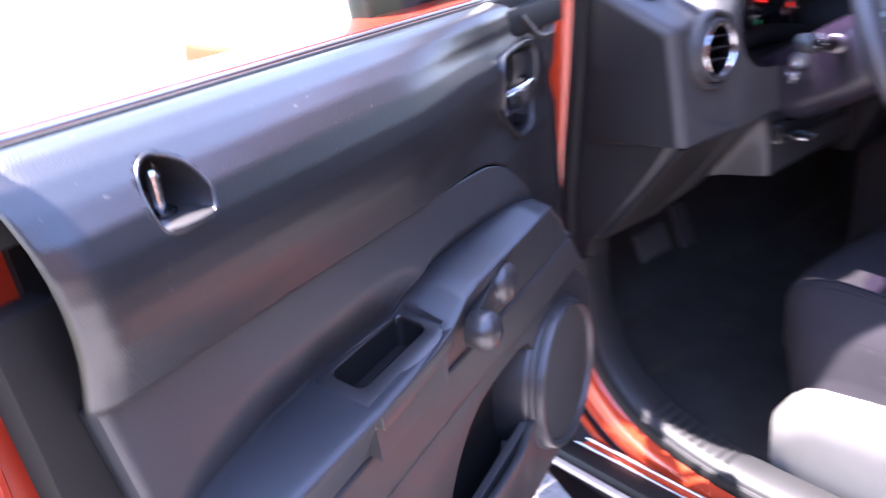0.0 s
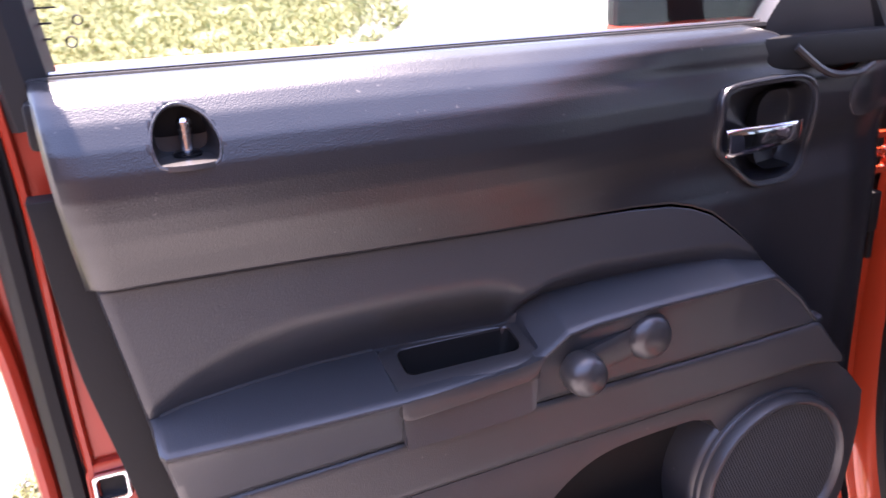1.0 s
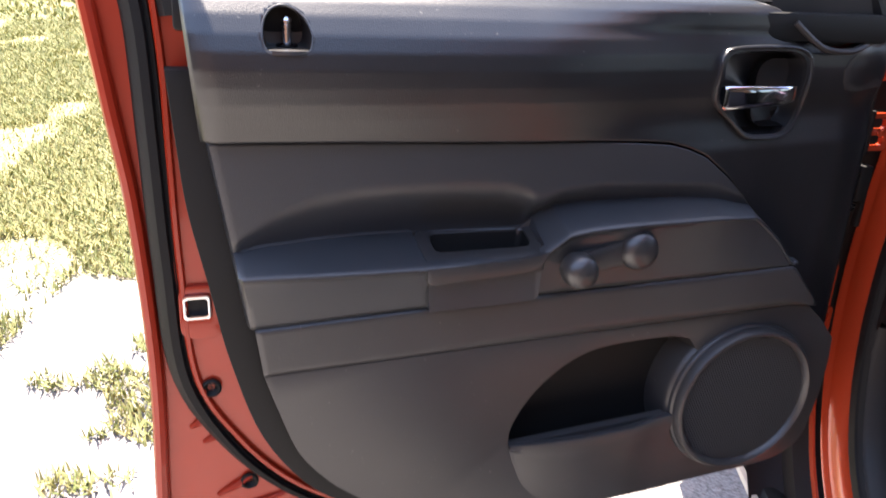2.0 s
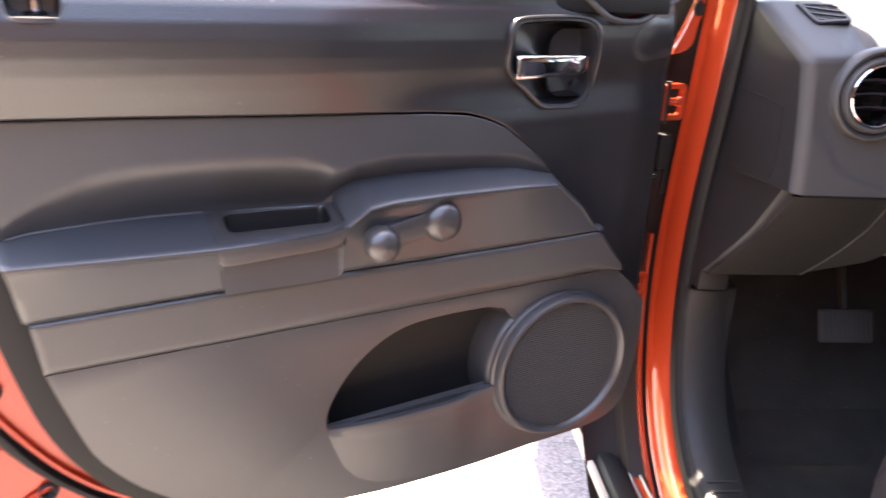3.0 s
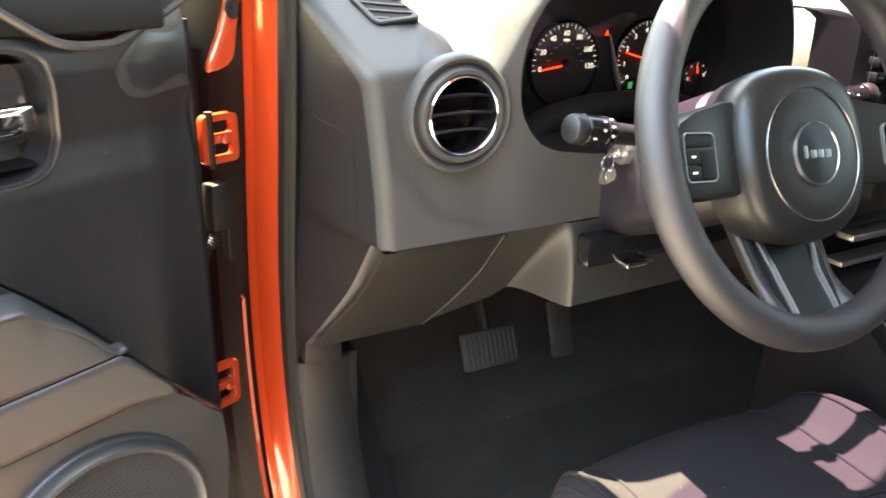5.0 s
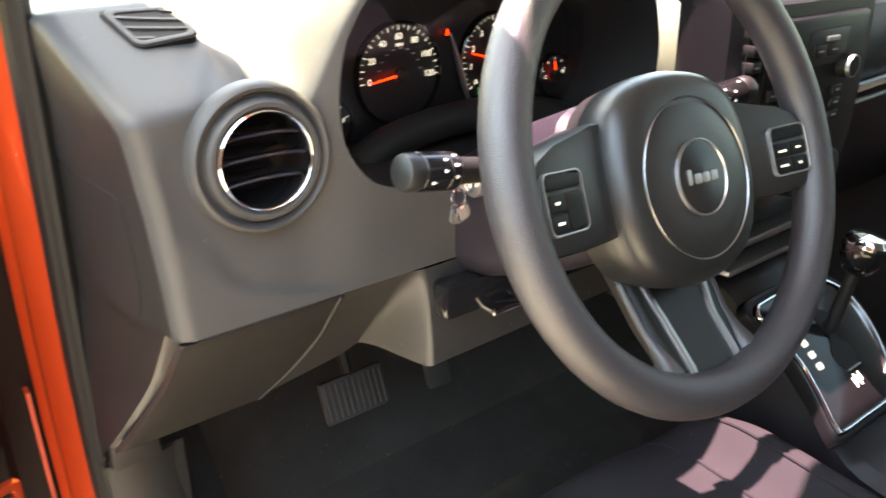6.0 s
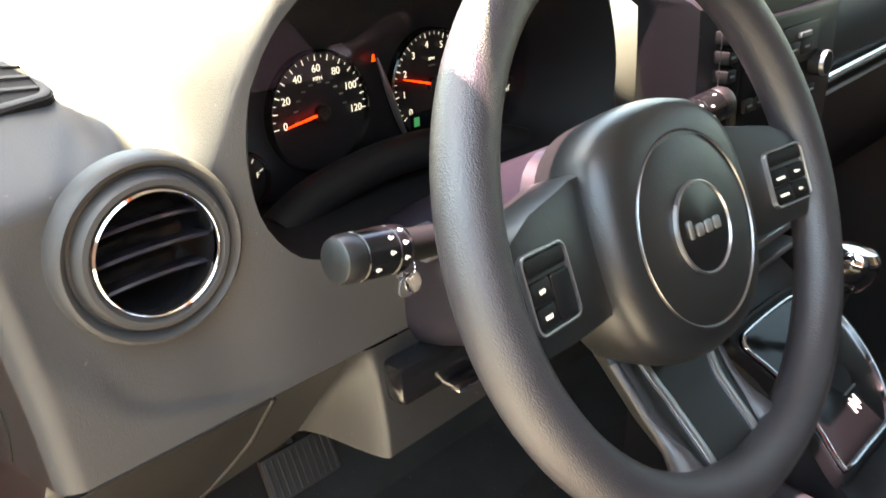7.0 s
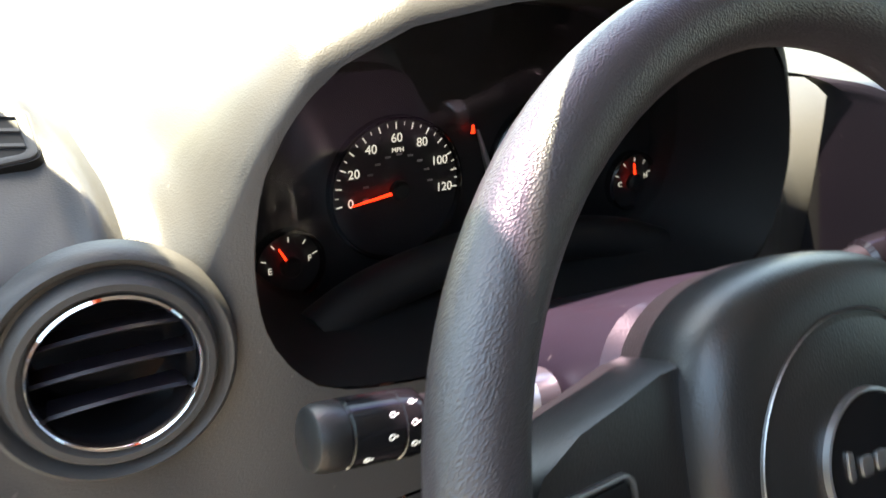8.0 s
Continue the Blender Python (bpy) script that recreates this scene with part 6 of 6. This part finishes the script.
# ---- centre stack and console ----
def build_centre():
    st = thing("centre_stack", CAR, "black centre stack with radio and heater controls", "centre stack")
    prof = [(0.20, 1.135), (0.15, 1.138), (0.118, 1.13), (0.110, 1.11), (0.112, 0.96), (0.13, 0.90), (0.16, 0.84), (0.19, 0.78)]
    rows = []
    for y, z in smooth_line(prof, 40):
        w = 0.168
        row = [(-w + 0.006, y + 0.075, z), (-w - 0.002, y + 0.05, z), (-w, y + 0.012, z), (-w + 0.012, y, z)] + [(x, y - 0.004 * (1 - ((x + 0.03) / 0.14) ** 2), z) for x in np.linspace(-w + 0.03, 0.085, 12)] + [(0.098, y, z), (0.108, y + 0.012, z), (0.116, y + 0.06, z)]
        rows.append([(x + 0.0, yy, zz) for x, yy, zz in row])
    part("stack_body", grid_mesh(rows), CONSOLE, st, "charcoal centre stack moulding")
    rad = part("radio", block(-0.135, 0.070, 0.098, 0.115, 0.99, 1.112, 0.006), PANEL, st, "black car radio")
    part("radio_display", block(-0.06, 0.02, 0.096, 0.099, 1.06, 1.098, 0.002), DIAL, rad, "dark radio display")
    for k in range(6):
        x = -0.12 + 0.02 * (k % 3)
        z = 1.075 - 0.035 * (k // 3)
        part("radio_key", block(x - 0.008, x + 0.008, 0.0945, 0.099, z - 0.006, z + 0.006, 0.0015), MATT, rad)
        part("key_bar", block(x - 0.004, x + 0.004, 0.0938, 0.0946, z - 0.001, z + 0.001, 0), DIMPRINT, rad, smooth=False)
    for x, z in ((-0.040, 1.076), (-0.012, 1.076)):
        part("radio_key", block(x - 0.012, x + 0.012, 0.0935, 0.099, z - 0.007, z + 0.007, 0.0015), MATT, rad)
        part("key_bar", block(x - 0.005, x + 0.005, 0.0928, 0.0936, z - 0.001, z + 0.001, 0), DIMPRINT, rad, smooth=False)
    for z in (1.103, 1.087, 1.071, 1.050):
        part("radio_key", block(-0.160, -0.144, 0.0975, 0.112, z - 0.0055, z + 0.0055, 0.0015), MATT, rad)
        part("key_bar", block(-0.156, -0.149, 0.0968, 0.0976, z - 0.001, z + 0.001, 0), DIMPRINT, rad, smooth=False)
    part("radio_edge", tube([(-0.165, 0.103, 1.112), (-0.1655, 0.103, 1.06), (-0.164, 0.104, 1.0)], 0.0008, 6), DULL_SATIN, rad, "thin pale edge of the radio")
    part("slider", block(-0.030, -0.006, 0.0925, 0.097, 1.0855, 1.0905, 0.001), SATIN, rad, "small silver slider")
    for z in (1.030, 1.016, 1.002):
        part("radio_key", block(0.004, 0.024, 0.0945, 0.099, z - 0.005, z + 0.005, 0.0015), MATT, rad)
        part("key_bar", block(0.010, 0.018, 0.0938, 0.0946, z - 0.001, z + 0.001, 0), DIMPRINT, rad, smooth=False)
    for x, z in ((0.018, 1.056), (-0.113, 1.008)):
        k = part("radio_knob", lathe([(0.013, 0.0), (0.0125, 0.012), (0.0115, 0.014), (0.0001, 0.0145)], 28, lambda a, b, c: (x + a, 0.098 - c, z + b)), MATT, rad, "round radio knob")
        part("knob_rim", lathe([(0.0128, 0.011), (0.0122, 0.0145), (0.0108, 0.0148)], 28, lambda a, b, c: (x + a, 0.098 - c, z + b)), SATIN, k)
    for k in range(3):
        x = -0.095 + 0.065 * k
        part("heater_knob", lathe([(0.024, 0.0), (0.023, 0.014), (0.019, 0.017), (0.0001, 0.017)], 28, lambda a, b, c: (x + a, 0.112 - c, 0.935 + b)), MATT, st, "round heater knob")
    part("stack_tray", block(-0.12, 0.09, 0.105, 0.13, 0.868, 0.878, 0.003), SATIN, st, "narrow silver tray edge")
    part("stack_tray", block(-0.12, 0.09, 0.112, 0.14, 0.832, 0.84, 0.003), SATIN, st, "narrow silver tray edge")

    ps = thing("passenger_dash", CAR, "black passenger side dash panel with a chrome strip", "dash panel")
    part("panel", grid_mesh([[(x, y, z) for x in np.linspace(0.10, 0.70, 12)] for y, z in ((0.22, 1.12), (0.17, 1.10), (0.15, 1.06), (0.15, 1.0), (0.16, 0.90), (0.22, 0.80), (0.30, 0.76))]), PANEL, ps, "dark passenger panel")
    part("chrome_strip", tube([(0.112, 0.140, 1.003), (0.4, 0.142, 1.012), (0.68, 0.147, 1.015)], 0.006, 8), CHROME, ps, "long chrome strip")
    part("lower_strip", tube([(0.112, 0.144, 0.983), (0.4, 0.146, 0.99), (0.68, 0.15, 0.993)], 0.003, 8), SATIN, ps, "thin silver strip")

    con = thing("centre_console", CAR, "charcoal centre console with a glossy gear selector plate", "centre console")
    prof = [(0.20, 0.80), (0.135, 0.815), (0.115, 0.806), (-0.02, 0.690), (-0.045, 0.668), (-0.10, 0.655), (-0.30, 0.645), (-0.62, 0.645)]
    rows = []
    for y, z in smooth_line(prof, 50):
        w = 0.098
        rows.append([(-w - 0.006, y + 0.02, 0.34), (-w, y + 0.01, z - 0.05), (-w + 0.006, y + 0.003, z - 0.012), (-w + 0.02, y, z), (0, y, z + 0.003), (w - 0.02, y, z), (w - 0.006, y + 0.003, z - 0.012), (w, y + 0.01, z - 0.05), (w + 0.006, y + 0.02, 0.34)])
    part("console_body", grid_mesh(rows), CONSOLE, con, "charcoal console moulding")
    m = pose(0.0, 0.047, 0.7505, math.degrees(math.atan2(0.116, 0.135)), 0, 0)
    shape = smooth_line([(-0.103, 0.050), (-0.097, 0.061), (-0.085, 0.064), (-0.03, 0.065), (0.025, 0.062), (0.058, 0.046), (0.073, 0.016), (0.071, -0.020), (0.058, -0.055), (0.034, -0.084), (0.014, -0.097), (0.0, -0.0985), (-0.05, -0.0975), (-0.094, -0.0965), (-0.101, -0.088), (-0.093, -0.055), (-0.087, -0.015), (-0.093, 0.020)], 90, True)
    grow = lambda k: [(-0.02 + (x + 0.02) * k, -0.02 + (y + 0.02) * k) for x, y in shape]
    sel = part("selector_plate", plate(grow(0.965), 0.008, lambda a, b, c: (a, b, 0.010 + c), 0.002), GLOSSY, con, "glossy black selector plate")
    sel.matrix_local = m
    part("chrome_frame", plate(grow(1.0), 0.006, lambda a, b, c: (a, b, 0.0125 + c), 0.0015, holes=[grow(0.962)]), CHROME, sel, "chrome frame round the selector plate")
    part("plate_border", plate(grow(1.12), 0.014, lambda a, b, c: (a, b, 0.008 + c), 0.004, holes=[grow(1.005)]), PANEL, sel, "black border of the selector plate")
    gate = [(-0.016, 0.042), (0.000, 0.043), (0.001, 0.026), (0.008, 0.022), (0.008, 0.002), (-0.002, -0.004), (-0.002, -0.012)] + [(-0.010 + 0.020 * math.cos(w), -0.030 + 0.018 * math.sin(w)) for w in np.linspace(1.1, -4.1, 18)] + [(-0.014, -0.004), (-0.018, 0.004), (-0.018, 0.022), (-0.012, 0.026)]
    part("selector_gate", plate(gate, 0.001, lambda a, b, c: (a, b, 0.0112 + c)), MATT, sel, "stepped gear gate", smooth=False)
    part("gate_edge", tube([(-0.022, -0.0475, 0.0115), (0.004, -0.0475, 0.0115)], 0.0012, 6), SATIN, sel)
    for k in range(3):
        part("position_light", plate(rounded(0.010, 0.008, 0.002, 3, -0.062, -0.027 + 0.0145 * k), 0.0014, lambda a, b, c: (a, b, 0.0118 + c)), WHITE, sel, "pale gear position mark")
    for k in range(4):
        part("gate_mark", block(-0.026 + 0.005 * k, -0.023 + 0.005 * k, -0.068 + 0.004 * (k % 2), -0.056 + 0.003 * (k % 2), 0.0104, 0.0112, 0), WHITE, sel, smooth=False)
    lev = thing("gear_lever", CAR, "gear lever with a chrome-capped black knob", "gear lever")
    a, b = Vector((-0.008, 0.040, 0.760)), Vector((-0.003, 0.027, 0.848))
    part("shaft", tube([a, b], [0.008, 0.007], 12), MATT, lev)
    d = (b - a).normalized()
    s1 = d.cross(Vector((1, 0, 0))).normalized()
    s2 = d.cross(s1)
    sec = lambda p, q, c: tuple(b + s1 * p * 1.25 + s2 * q + d * c)
    k = part("knob", lathe([(0.008, -0.012), (0.013, -0.008), (0.0185, 0.006), (0.020, 0.018), (0.0185, 0.028), (0.014, 0.033), (0.0001, 0.035)], 28, sec), GLOSSY, lev, "black gear knob")
    part("knob_cap", lathe([(0.0190, 0.022), (0.0192, 0.028), (0.0148, 0.0345), (0.0001, 0.0368)], 28, sec), CHROME, k, "bright chrome knob cap")
    tr = part("cup_holder", lathe([(0.046, 0.004), (0.042, 0.005), (0.040, 0.0), (0.038, -0.05), (0.0001, -0.051)], 36, lambda p, q, c: (0.02 + p, -0.16 + q, 0.652 + c)), GLOSSY, con, "round cup holder")
    part("holder_ring", lathe([(0.047, 0.003), (0.045, 0.007), (0.042, 0.006)], 36, lambda p, q, c: (0.02 + p, -0.16 + q, 0.652 + c)), CHROME, tr)


build_centre()
